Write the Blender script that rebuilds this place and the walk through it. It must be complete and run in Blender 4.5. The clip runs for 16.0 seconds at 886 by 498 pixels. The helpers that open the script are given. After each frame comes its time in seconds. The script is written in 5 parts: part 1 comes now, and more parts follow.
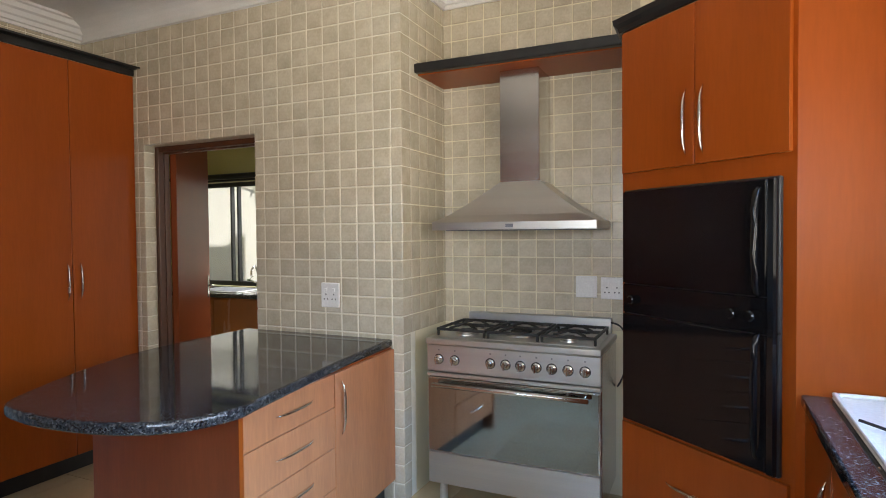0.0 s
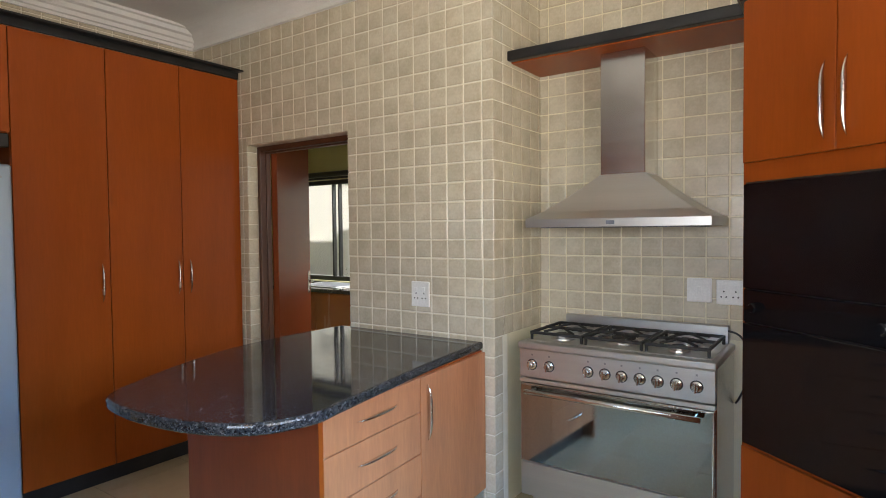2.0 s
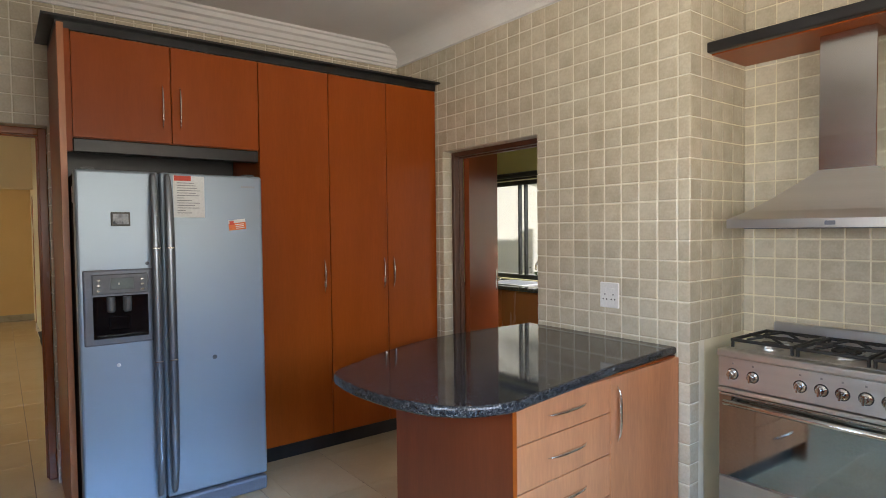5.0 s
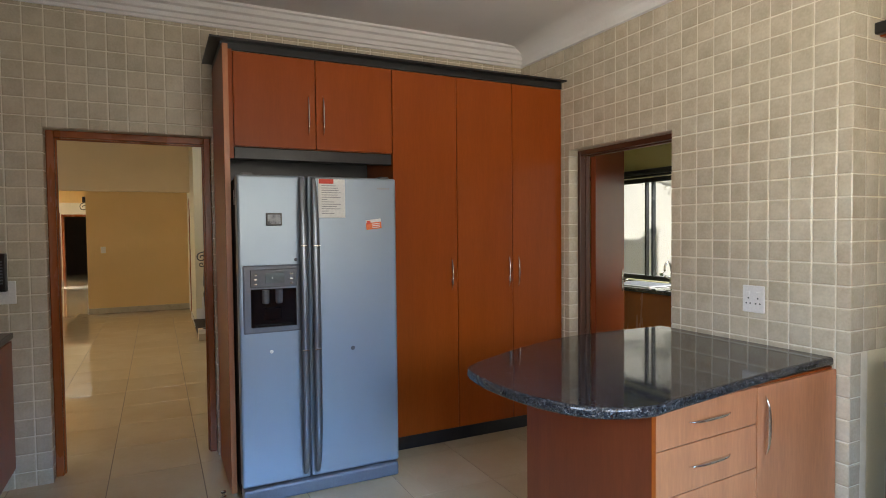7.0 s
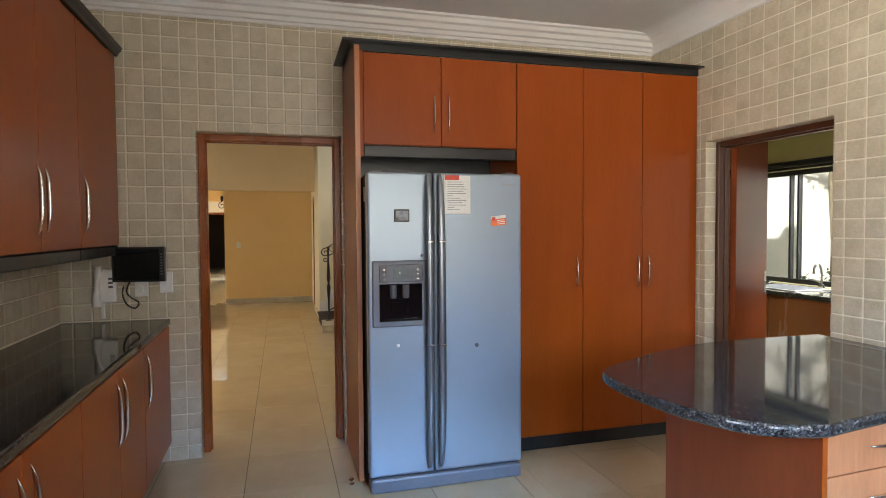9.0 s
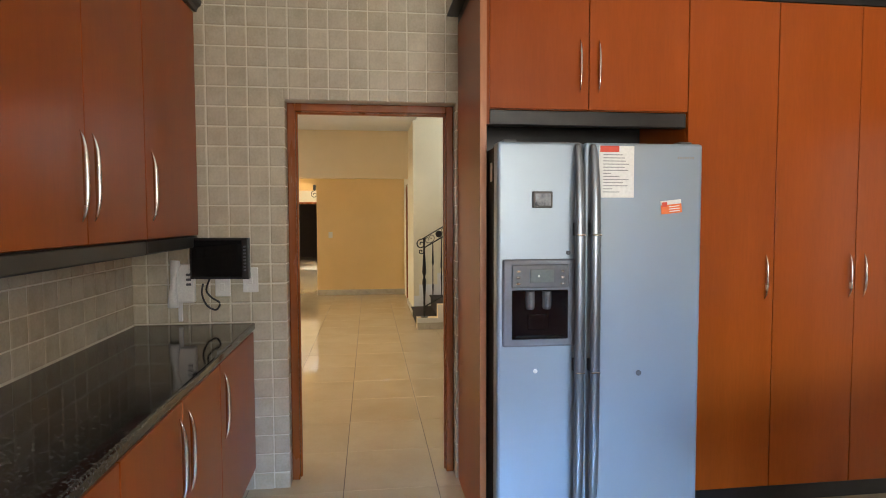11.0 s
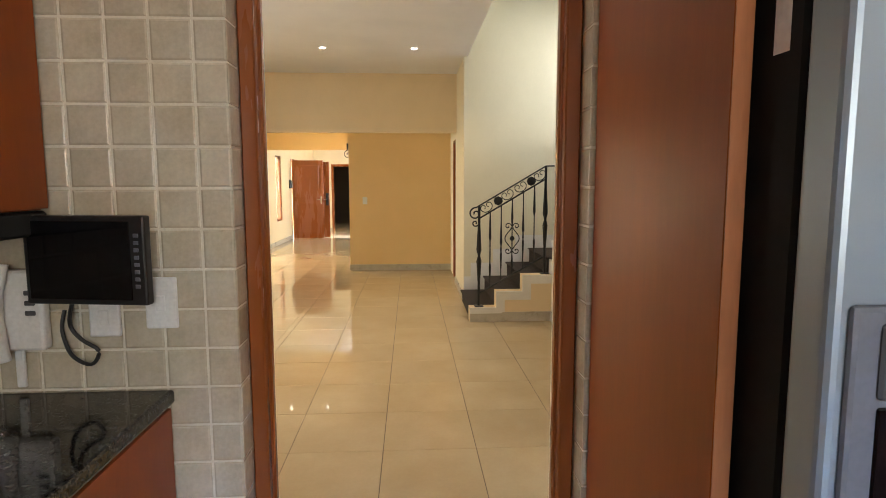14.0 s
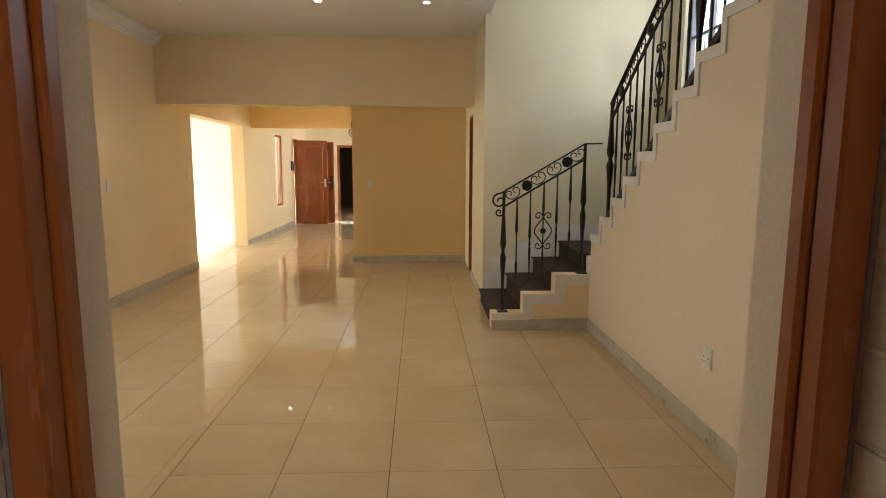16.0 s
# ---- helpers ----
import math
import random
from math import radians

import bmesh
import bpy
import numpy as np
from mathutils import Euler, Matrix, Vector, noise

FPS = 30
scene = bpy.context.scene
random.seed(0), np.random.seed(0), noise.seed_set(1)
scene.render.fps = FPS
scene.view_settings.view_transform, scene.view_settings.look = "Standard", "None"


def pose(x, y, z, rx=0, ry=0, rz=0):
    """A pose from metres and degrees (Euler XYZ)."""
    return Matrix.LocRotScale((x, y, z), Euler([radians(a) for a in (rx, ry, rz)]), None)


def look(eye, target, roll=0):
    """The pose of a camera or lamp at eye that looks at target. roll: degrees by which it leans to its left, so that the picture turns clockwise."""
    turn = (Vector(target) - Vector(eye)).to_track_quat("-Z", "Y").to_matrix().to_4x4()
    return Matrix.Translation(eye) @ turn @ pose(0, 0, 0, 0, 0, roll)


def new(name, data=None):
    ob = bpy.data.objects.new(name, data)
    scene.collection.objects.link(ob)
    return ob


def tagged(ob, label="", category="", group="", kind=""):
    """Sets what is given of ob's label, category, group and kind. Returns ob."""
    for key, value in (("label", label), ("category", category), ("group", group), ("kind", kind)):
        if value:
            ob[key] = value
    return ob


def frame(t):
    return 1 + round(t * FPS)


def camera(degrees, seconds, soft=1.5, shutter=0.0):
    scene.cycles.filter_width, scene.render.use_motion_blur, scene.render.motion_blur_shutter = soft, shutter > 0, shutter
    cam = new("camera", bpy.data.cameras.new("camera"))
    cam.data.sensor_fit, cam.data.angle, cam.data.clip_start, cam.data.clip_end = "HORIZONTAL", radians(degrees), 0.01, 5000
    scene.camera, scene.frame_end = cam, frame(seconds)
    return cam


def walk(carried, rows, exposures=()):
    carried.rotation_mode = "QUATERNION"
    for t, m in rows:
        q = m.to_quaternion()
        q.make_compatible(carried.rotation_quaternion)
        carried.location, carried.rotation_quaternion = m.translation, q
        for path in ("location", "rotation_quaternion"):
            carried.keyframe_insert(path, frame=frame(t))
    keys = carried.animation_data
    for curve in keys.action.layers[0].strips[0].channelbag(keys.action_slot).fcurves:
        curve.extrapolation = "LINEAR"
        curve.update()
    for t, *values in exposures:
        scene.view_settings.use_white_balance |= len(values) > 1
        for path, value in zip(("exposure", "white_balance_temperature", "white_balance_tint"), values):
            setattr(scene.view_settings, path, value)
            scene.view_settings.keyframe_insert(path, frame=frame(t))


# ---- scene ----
cam = camera(74.6, 16.0, soft=0.95)
EXPOSURES = [(0, -0.20), (3, -0.10), (7.5, -0.15), (9, 0.30), (10, 0.57), (12.5, 0.78), (14, 0.82), (15, 0.58), (16, 0.20)]
PATH = [
    (0, (0.439, 0.304, 1.421), (-0.398, 2.119, 1.369), -0.5),
    (0.5, (0.402, 0.374, 1.429), (-0.504, 2.155, 1.37), -0.5),
    (1, (0.385, 0.414, 1.436), (-0.582, 2.164, 1.373), -0.5),
    (1.5, (0.402, 0.44, 1.44), (-0.643, 2.144, 1.374), -0.5),
    (2, (0.42, 0.464, 1.435), (-0.725, 2.103, 1.368), -0.6),
    (2.5, (0.433, 0.465, 1.438), (-0.816, 2.026, 1.369), -0.6),
    (3, (0.444, 0.445, 1.448), (-0.887, 1.936, 1.373), -0.7),
    (3.5, (0.456, 0.436, 1.447), (-0.955, 1.852, 1.376), -0.7),
    (6, (0.463, 0.307, 1.452), (-1.235, 1.361, 1.384), -0.7),
    (6.5, (0.461, 0.291, 1.452), (-1.292, 1.25, 1.385), -0.7),
    (7, (0.457, 0.265, 1.455), (-1.337, 1.148, 1.388), -0.6),
    (7.5, (0.47, 0.265, 1.451), (-1.367, 1.054, 1.385), -0.5),
    (8, (0.473, 0.254, 1.449), (-1.396, 0.961, 1.384), -0.5),
    (8.5, (0.438, 0.233, 1.445), (-1.462, 0.854, 1.379), -0.5),
    (9, (0.373, 0.195, 1.448), (-1.552, 0.732, 1.377), -0.4),
    (9.5, (0.234, 0.151, 1.438), (-1.714, 0.598, 1.369), -0.4),
    (10, (0.066, 0.114, 1.44), (-1.897, 0.485, 1.369), -0.3),
    (12.5, (-1.264, 0.144, 1.434), (-3.251, 0.286, 1.258), -0.2),
    (13, (-1.525, 0.144, 1.426), (-3.511, 0.269, 1.231), -0.2),
    (13.5, (-1.825, 0.114, 1.426), (-3.81, 0.236, 1.218), 0.0),
    (14, (-2.071, 0.133, 1.422), (-4.055, 0.245, 1.199), -0.1),
    (14.5, (-2.36, 0.134, 1.413), (-4.343, 0.237, 1.174), -0.0),
    (15, (-2.61, 0.119, 1.423), (-4.591, 0.207, 1.167), -0.0),
    (15.5, (-2.818, 0.105, 1.418), (-4.798, 0.188, 1.147), 0.1),
    (16, (-3.058, 0.121, 1.398), (-5.036, 0.201, 1.120), 0.2),
]
walk(cam, [(t, look(eye, target, roll)) for t, eye, target, roll in PATH], EXPOSURES)

# ---- plan ----
WX, NY, SY, EX = -3.56, 2.975, -1.08, 1.27       # faces of the kitchen's walls
AY = 3.52                                        # back of the cooker's alcove
AX = -1.03                                       # its side
CEIL = 2.90
HALLX = -3.80                                    # hall face of the kitchen's wall
STX, STY = -7.95, 1.59                           # front and side of the stairs
HDX = -10.15                                     # hall header
LWY = -2.95                                      # left wall of the hall
TILE, TILE_UP = 0.1033, 0.1020                    # pitch of the wall tiles along and up

# ---- world and lights ----
world = bpy.data.worlds.new("sky")
world.use_nodes = True
scene.world = world
wn = world.node_tree
sky = wn.nodes.new("ShaderNodeTexSky")
sky.sky_type = "NISHITA"
sky.sun_disc = False
sky.sun_elevation = radians(33.3)
sky.sun_rotation = radians(145.4)
wn.links.new(sky.outputs[0], wn.nodes["Background"].inputs[0])
wn.nodes["Background"].inputs[1].default_value = 0.08
sun = new("sun", bpy.data.lights.new("sun", "SUN"))
sun.data.energy, sun.data.angle, sun.data.color = 5.0, radians(0.5), (1.0, 0.95, 0.86)
sun.matrix_world = look((1.0, -1.45, 1.155), (0, 0, 0))


def area(name, eye, target, w, h, power, color, spread=180):
    ob = new(name, bpy.data.lights.new(name, "AREA"))
    ob.data.shape, ob.data.size, ob.data.size_y = "RECTANGLE", w, h
    ob.data.energy, ob.data.color, ob.data.spread = power, color, radians(spread)
    ob.matrix_world = look(eye, target)
    return ob


# lamps in the windows stand in for steep blue sky and warm ground light
area("kitchen_sky_light", (EX + 0.12, 1.21, 1.70), (-1.4, 1.35, -0.6), 1.9, 1.0, 41, (0.24, 0.52, 1.0), 66)
area("kitchen_ground_light", (EX + 0.10, 1.21, 1.64), (-1.0, 2.0, 2.6), 1.9, 1.0, 31, (1.0, 0.92, 0.80), 130)
# fill from an unseen south window, added to brighten cooker and north wall
area("south_sky_fill", (0.15, SY - 0.12, 1.66), (-0.4, 2.4, 0.2), 1.6, 1.0, 9, (0.28, 0.56, 1.0), 70)
area("south_ground_fill", (0.15, SY - 0.10, 1.62), (-0.1, 2.4, 3.0), 1.6, 1.0, 27, (1.0, 0.92, 0.79), 115)
area("scullery_window_light", (-3.6, 6.3, 3.1), (-3.4, 4.2, 1.0), 2.4, 1.0, 260, (0.95, 0.97, 1.0))
area("stair_window_light", (-8.1, 2.82, 2.75), (-8.1, 0, 2.0), 1.3, 1.2, 21, (0.86, 0.93, 1.0))
area("lounge_window_light", (-12.4, -6.75, 1.5), (-12.2, 0, 1.2), 3.4, 2.1, 165, (1.0, 0.91, 0.74))
# fill through an unseen opening, added to brighten the stair wall
area("hall_fill_light", (-6.4, LWY - 0.15, 1.5), (-6.4, 0, 1.2), 2.2, 1.1, 19, (1.0, 0.95, 0.86))
# fill in an unseen opening on the right, added to whiten the entrance
area("entrance_fill_light", (-17.6, 3.08, 1.65), (-17.4, 0, 1.2), 2.8, 1.3, 134, (0.88, 0.95, 1.0))
area("front_door_light", (-18.7, -4.9, 1.3), (-17.0, 0, 0.6), 1.4, 1.9, 1550, (0.74, 0.87, 1.0))

# ---- materials ----
def nodes(name):
    m = bpy.data.materials.new(name)
    m.use_nodes = True
    t = m.node_tree
    return m, t, t.nodes["Principled BSDF"]


def add(t, kind, **kw):
    n = t.nodes.new(kind)
    for k, v in kw.items():
        n.inputs[k.replace("_", " ")].default_value = v
    return n


def coords(t, scale=(1, 1, 1), generated=False):
    tc = t.nodes.new("ShaderNodeTexCoord")
    mp = t.nodes.new("ShaderNodeMapping")
    mp.inputs["Scale"].default_value = scale
    t.links.new(tc.outputs["Object"], mp.inputs["Vector"])
    return mp.outputs[0]


def ramp(t, fac, stops):
    r = t.nodes.new("ShaderNodeValToRGB")
    el = r.color_ramp.elements
    while len(el) < len(stops):
        el.new(0.5)
    for e, (p, c) in zip(el, stops):
        e.position, e.color = p, (*c, 1)
    t.links.new(fac, r.inputs[0])
    return r.outputs[0]


def mixc(t, fac, a, b, mode="MIX"):
    n = t.nodes.new("ShaderNodeMix")
    n.data_type, n.blend_type = "RGBA", mode
    for sock, v in ((n.inputs[0], fac), (n.inputs[6], a), (n.inputs[7], b)):
        if isinstance(v, (int, float)):
            sock.default_value = v
        elif isinstance(v, tuple):
            sock.default_value = (*v, 1)
        else:
            t.links.new(v, sock)
    return n.outputs[2]


def bump(t, b, height, strength, dist=0.002):
    n = t.nodes.new("ShaderNodeBump")
    n.inputs["Strength"].default_value, n.inputs["Distance"].default_value = strength, dist
    t.links.new(height, n.inputs["Height"])
    t.links.new(n.outputs[0], b.inputs["Normal"])


def varied(name, low, high, rough, scale=6.0, fine=90.0, metal=0.0, relief=0.15, stretch=(1, 1, 1), per_piece=0.0, spec=0.5, coat=0.0, vary=1.0, grain_mix=1.0):
    """Two scales of noise between two tones, with fine relief."""
    m, t, b = nodes(name)
    v = coords(t, stretch)
    n1 = add(t, "ShaderNodeTexNoise", Scale=scale, Detail=5.0, Roughness=0.6)
    n2 = add(t, "ShaderNodeTexNoise", Scale=fine, Detail=3.0)
    for n in (n1, n2):
        t.links.new(v, n.inputs["Vector"])
    if per_piece:
        oi = t.nodes.new("ShaderNodeObjectInfo")
        ge = t.nodes.new("ShaderNodeNewGeometry")
        va = t.nodes.new("ShaderNodeVectorMath")
        cb = t.nodes.new("ShaderNodeCombineXYZ")
        t.links.new(oi.outputs["Random"], cb.inputs[0])
        t.links.new(ge.outputs["Random Per Island"], cb.inputs[1])
        sc = t.nodes.new("ShaderNodeVectorMath")
        sc.operation = "SCALE"
        sc.inputs["Scale"].default_value = 40.0
        t.links.new(cb.outputs[0], sc.inputs[0])
        t.links.new(v, va.inputs[0])
        t.links.new(sc.outputs[0], va.inputs[1])
        t.links.new(va.outputs[0], n1.inputs["Vector"])
    c = ramp(t, n1.outputs["Fac"], ((0.32, low), (0.68, high)))
    if per_piece:
        ad = t.nodes.new("ShaderNodeMath")
        ad.operation = "ADD"
        t.links.new(oi.outputs["Random"], ad.inputs[0])
        t.links.new(ge.outputs["Random Per Island"], ad.inputs[1])
        wr = t.nodes.new("ShaderNodeMath")
        wr.operation = "FRACT"
        t.links.new(ad.outputs[0], wr.inputs[0])
        tone = ramp(t, wr.outputs[0], ((0.0, (1 - per_piece,) * 3), (1.0, (1 + per_piece,) * 3)))
        c = mixc(t, 1.0, c, tone, "MULTIPLY")
    grain = ramp(t, n2.outputs["Fac"], ((0.3, (1 - 0.07 * grain_mix,) * 3), (0.7, (1 + 0.05 * grain_mix,) * 3)))
    c = mixc(t, 1.0, c, grain, "MULTIPLY")
    t.links.new(c, b.inputs["Base Color"])
    r = ramp(t, n1.outputs["Fac"], ((0.3, (max(rough - 0.05 * vary, 0.015),) * 3), (0.7, (min(rough + 0.07 * vary, 1),) * 3)))
    t.links.new(r, b.inputs["Roughness"])
    b.inputs["Metallic"].default_value = metal
    b.inputs["Specular IOR Level"].default_value = spec
    b.inputs["Coat Weight"].default_value = coat
    b.inputs["Coat Roughness"].default_value = 0.12
    if relief:
        bump(t, b, n2.outputs["Fac"], relief)
    return m


def plain(name, c, rough=0.5, metal=0.0, emit=0.0):
    return varied(name, tuple(x * 0.94 for x in c), tuple(min(x * 1.04, 1) for x in c), rough, metal=metal, relief=0.05)


def granite_material():
    m, t, b = nodes("black_granite")
    v = coords(t)
    vo = add(t, "ShaderNodeTexVoronoi", Scale=215.0)
    no = add(t, "ShaderNodeTexNoise", Scale=420.0, Detail=4.0, Roughness=0.7)
    big = add(t, "ShaderNodeTexNoise", Scale=14.0, Detail=3.0)
    for n in (vo, no, big):
        t.links.new(v, n.inputs["Vector"])
    base = ramp(t, vo.outputs["Color"], ((0.1, (0.007, 0.007, 0.009)), (0.46, (0.020, 0.020, 0.021)), (0.72, (0.050, 0.048, 0.046)), (0.94, (0.125, 0.119, 0.113))))
    fleck = ramp(t, no.outputs["Fac"], ((0.60, (0, 0, 0)), (0.72, (0.085, 0.085, 0.088))))
    c = mixc(t, 1.0, base, fleck, "ADD")
    c = mixc(t, 1.0, c, ramp(t, big.outputs["Fac"], ((0.3, (0.75,) * 3), (0.7, (1.2,) * 3))), "MULTIPLY")
    t.links.new(c, b.inputs["Base Color"])
    b.inputs["Roughness"].default_value = 0.06
    b.inputs["Specular IOR Level"].default_value = 0.42
    return m


def glass_material(name="window_glass"):
    m, t, b = nodes(name)
    b.inputs["Base Color"].default_value = (0.96, 0.98, 0.98, 1)
    b.inputs["Roughness"].default_value = 0.01
    b.inputs["IOR"].default_value = 1.45
    b.inputs["Transmission Weight"].default_value = 1.0
    return m


def glow(name, c, strength):
    m, t, b = nodes(name)
    b.inputs["Base Color"].default_value = (*c, 1)
    b.inputs["Emission Color"].default_value = (*c, 1)
    b.inputs["Emission Strength"].default_value = strength
    return m


TILE_M = varied("stone_look_wall_tile", (0.485, 0.42, 0.305), (0.605, 0.545, 0.42), 0.24, scale=8, fine=90, relief=0.10, per_piece=0.06, vary=0.4)
GROUT = varied("pale_grout", (0.70, 0.65, 0.53), (0.78, 0.73, 0.61), 0.85, scale=20, fine=260)
WOOD = varied("cherry_veneer", (0.268, 0.053, 0.0055), (0.322, 0.066, 0.0075), 0.30, scale=1.6, fine=24, stretch=(4, 4, 0.5), relief=0.015, vary=0.3, grain_mix=0.7, spec=0.22)
# cherry toned lighter: light on the fronts is put into the colour
WOOD_LIT = varied("lit_cherry_veneer", (0.40, 0.145, 0.055), (0.50, 0.195, 0.080), 0.36, scale=1.8, fine=22, stretch=(4, 4, 0.6), relief=0.015, vary=0.3, grain_mix=1.3)
# cherry toned darker: the end panel's shade is put into the colour
WOOD_SHADED = varied("shaded_cherry_panel", (0.155, 0.030, 0.008), (0.190, 0.040, 0.011), 0.30, scale=1.8, fine=24, stretch=(5, 5, 0.5), relief=0.015, vary=0.3, grain_mix=1.2)
MATTEB = varied("matte_black_casing", (0.007, 0.007, 0.008), (0.012, 0.012, 0.012), 0.7, relief=0.05, spec=0.2)
DOORW = varied("dark_meranti", (0.255, 0.066, 0.012), (0.290, 0.077, 0.014), 0.27, scale=1.5, fine=24, stretch=(3, 3, 0.5), relief=0.006, vary=0.2, grain_mix=0.35)
BLACKW = varied("black_painted_trim", (0.010, 0.010, 0.011), (0.022, 0.021, 0.021), 0.32, relief=0.06)
GRANITE = granite_material()
STEEL = varied("brushed_steel", (0.56, 0.545, 0.52), (0.62, 0.605, 0.575), 0.36, metal=1.0, scale=2, fine=90, stretch=(0.05, 1, 8), relief=0.008, vary=0.3, grain_mix=0.4)
STEELV = varied("brushed_steel_vertical", (0.64, 0.62, 0.585), (0.70, 0.68, 0.64), 0.22, metal=1.0, scale=2, fine=90, stretch=(0.05, 8, 8), relief=0.008, vary=0.3, grain_mix=0.4)
# bluish base puts the blue sky light on the silver doors into the colour
FRIDGE = varied("silver_painted_steel", (0.268, 0.328, 0.39), (0.283, 0.343, 0.405), 0.36, metal=0.40, scale=1, fine=400, relief=0.004, vary=0.1, grain_mix=0.2)
CHROME = varied("satin_nickel", (0.62, 0.60, 0.56), (0.72, 0.70, 0.66), 0.22, metal=1.0, relief=0.0)
MIRRORG = varied("mirrored_oven_glass", (0.33, 0.35, 0.345), (0.35, 0.37, 0.365), 0.04, metal=1.0, relief=0.0)
BLACKG = varied("black_oven_glass", (0.004, 0.004, 0.005), (0.007, 0.007, 0.008), 0.05, relief=0.0, spec=0.28)
DARKP = varied("dark_grey_plastic", (0.075, 0.08, 0.09), (0.10, 0.105, 0.115), 0.38, relief=0.04)
GREYP = varied("mid_grey_plastic", (0.125, 0.135, 0.165), (0.155, 0.165, 0.195), 0.40, relief=0.04)
IRON = varied("black_cast_iron", (0.010, 0.010, 0.011), (0.022, 0.021, 0.020), 0.55, fine=200, relief=0.3)
LEAFW = varied("red_brown_flush_door", (0.165, 0.036, 0.010), (0.190, 0.043, 0.012), 0.36, scale=1.2, fine=20, stretch=(3, 3, 0.4), relief=0.004, vary=0.15, grain_mix=0.2, spec=0.06)
FRAMED = varied("dark_brown_frame", (0.070, 0.022, 0.009), (0.090, 0.029, 0.011), 0.34, scale=1.5, fine=24, stretch=(3, 3, 0.5), relief=0.006, vary=0.2, grain_mix=0.35)
# near-black tone puts the unlit room's darkness into the wall colour
UNLIT = varied("unlit_room_tone", (0.030, 0.022, 0.018), (0.045, 0.034, 0.028), 0.7, scale=1.4, fine=120)
HANDLEM = varied("satin_blue_grey_handle", (0.20, 0.225, 0.26), (0.22, 0.245, 0.28), 0.30, metal=0.8, scale=1, fine=300, relief=0.002, vary=0.1, grain_mix=0.2)
WROUGHT = varied("black_wrought_iron", (0.008, 0.007, 0.007), (0.016, 0.014, 0.013), 0.42, fine=120, relief=0.3)
WHITEP = plain("white_plastic", (0.78, 0.77, 0.74), 0.35)
WHITE = varied("white_ceiling_paint", (0.73, 0.72, 0.70), (0.79, 0.78, 0.76), 0.75, scale=2, fine=150)
TRIMW = varied("white_trim_paint", (0.72, 0.70, 0.66), (0.80, 0.78, 0.74), 0.55, scale=5, fine=120)
CREAM = varied("cream_wall_paint", (0.78, 0.62, 0.385), (0.83, 0.67, 0.43), 0.60, scale=1.4, fine=160)
PALE = varied("pale_ivory_wall_paint", (0.71, 0.64, 0.45), (0.76, 0.69, 0.50), 0.60, scale=1.4, fine=160)
STAIRW = varied("pinkish_white_wall_paint", (0.75, 0.65, 0.50), (0.79, 0.69, 0.54), 0.60, scale=1.4, fine=160, relief=0.05)
YELLOW = varied("warm_yellow_wall_paint", (0.80, 0.57, 0.26), (0.85, 0.61, 0.30), 0.62, scale=1.4, fine=160, relief=0.05)
OLIVE = varied("olive_yellow_wall_paint", (0.52, 0.46, 0.20), (0.58, 0.52, 0.25), 0.62, scale=1.4, fine=160)
FLOORT = varied("polished_cream_floor_tile", (0.49, 0.375, 0.225), (0.55, 0.435, 0.28), 0.035, scale=2.0, fine=60, relief=0.0, per_piece=0.03, vary=0.15, spec=0.8, grain_mix=0.3)
FGROUT = varied("brown_floor_grout", (0.12, 0.088, 0.056), (0.18, 0.135, 0.09), 0.8, scale=20, fine=260)
SKIRT = varied("stone_skirting", (0.44, 0.39, 0.31), (0.54, 0.485, 0.395), 0.3, scale=8, fine=90, relief=0.05)
CARPET = varied("dark_brown_carpet", (0.020, 0.013, 0.010), (0.045, 0.030, 0.022), 0.95, scale=40, fine=500, relief=0.8)
GLASS = glass_material()
ALU = varied("black_aluminium_frame", (0.012, 0.012, 0.012), (0.02, 0.02, 0.02), 0.4, relief=0.02)
OUTW = varied("white_garden_wall", (0.84, 0.82, 0.78), (0.90, 0.88, 0.84), 0.8, scale=1.2, fine=60)
SOIL = varied("dry_ground", (0.16, 0.13, 0.09), (0.24, 0.20, 0.14), 0.95, scale=2, fine=60)
LEAF = varied("green_leaf", (0.035, 0.075, 0.02), (0.09, 0.14, 0.035), 0.5, scale=8, fine=60, per_piece=0.25)
LAMPGLOW = glow("lit_lamp_face", (1.0, 0.92, 0.78), 10.0)
LABELW = plain("white_paper", (0.74, 0.73, 0.70), 0.6)
LABELR = plain("red_print", (0.60, 0.06, 0.03), 0.5)
LABELO = plain("orange_print", (0.75, 0.17, 0.04), 0.5)
INK = plain("grey_ink", (0.28, 0.28, 0.28), 0.6)
# grey set between the display's dark glass and its pale reflection
LCD = plain("grey_display", (0.16, 0.18, 0.18), 0.06)
PHOTO = varied("dim_photo_print", (0.015, 0.022, 0.035), (0.22, 0.24, 0.28), 0.3, scale=22, fine=120)


# ---- mesh helpers ----
def mesh(name, bm, mat):
    me = bpy.data.meshes.new(name)
    bm.to_mesh(me)
    bm.free()
    me.materials.append(mat)
    return me


def part(name, bm, material, parent, label="", smooth=False):
    ob = new(name, mesh(name, bm, material))
    ob.parent = parent
    if smooth:
        for p in ob.data.polygons:
            p.use_smooth = True
    if label:
        ob["label"] = label
    return ob


def thing(name, label, category, at=(0, 0, 0), turn=0, group="", kind=""):
    ob = new(name)
    ob.empty_display_size = 0.1
    ob.matrix_world = pose(*at, 0, 0, turn)
    return tagged(ob, label, category, group, kind)


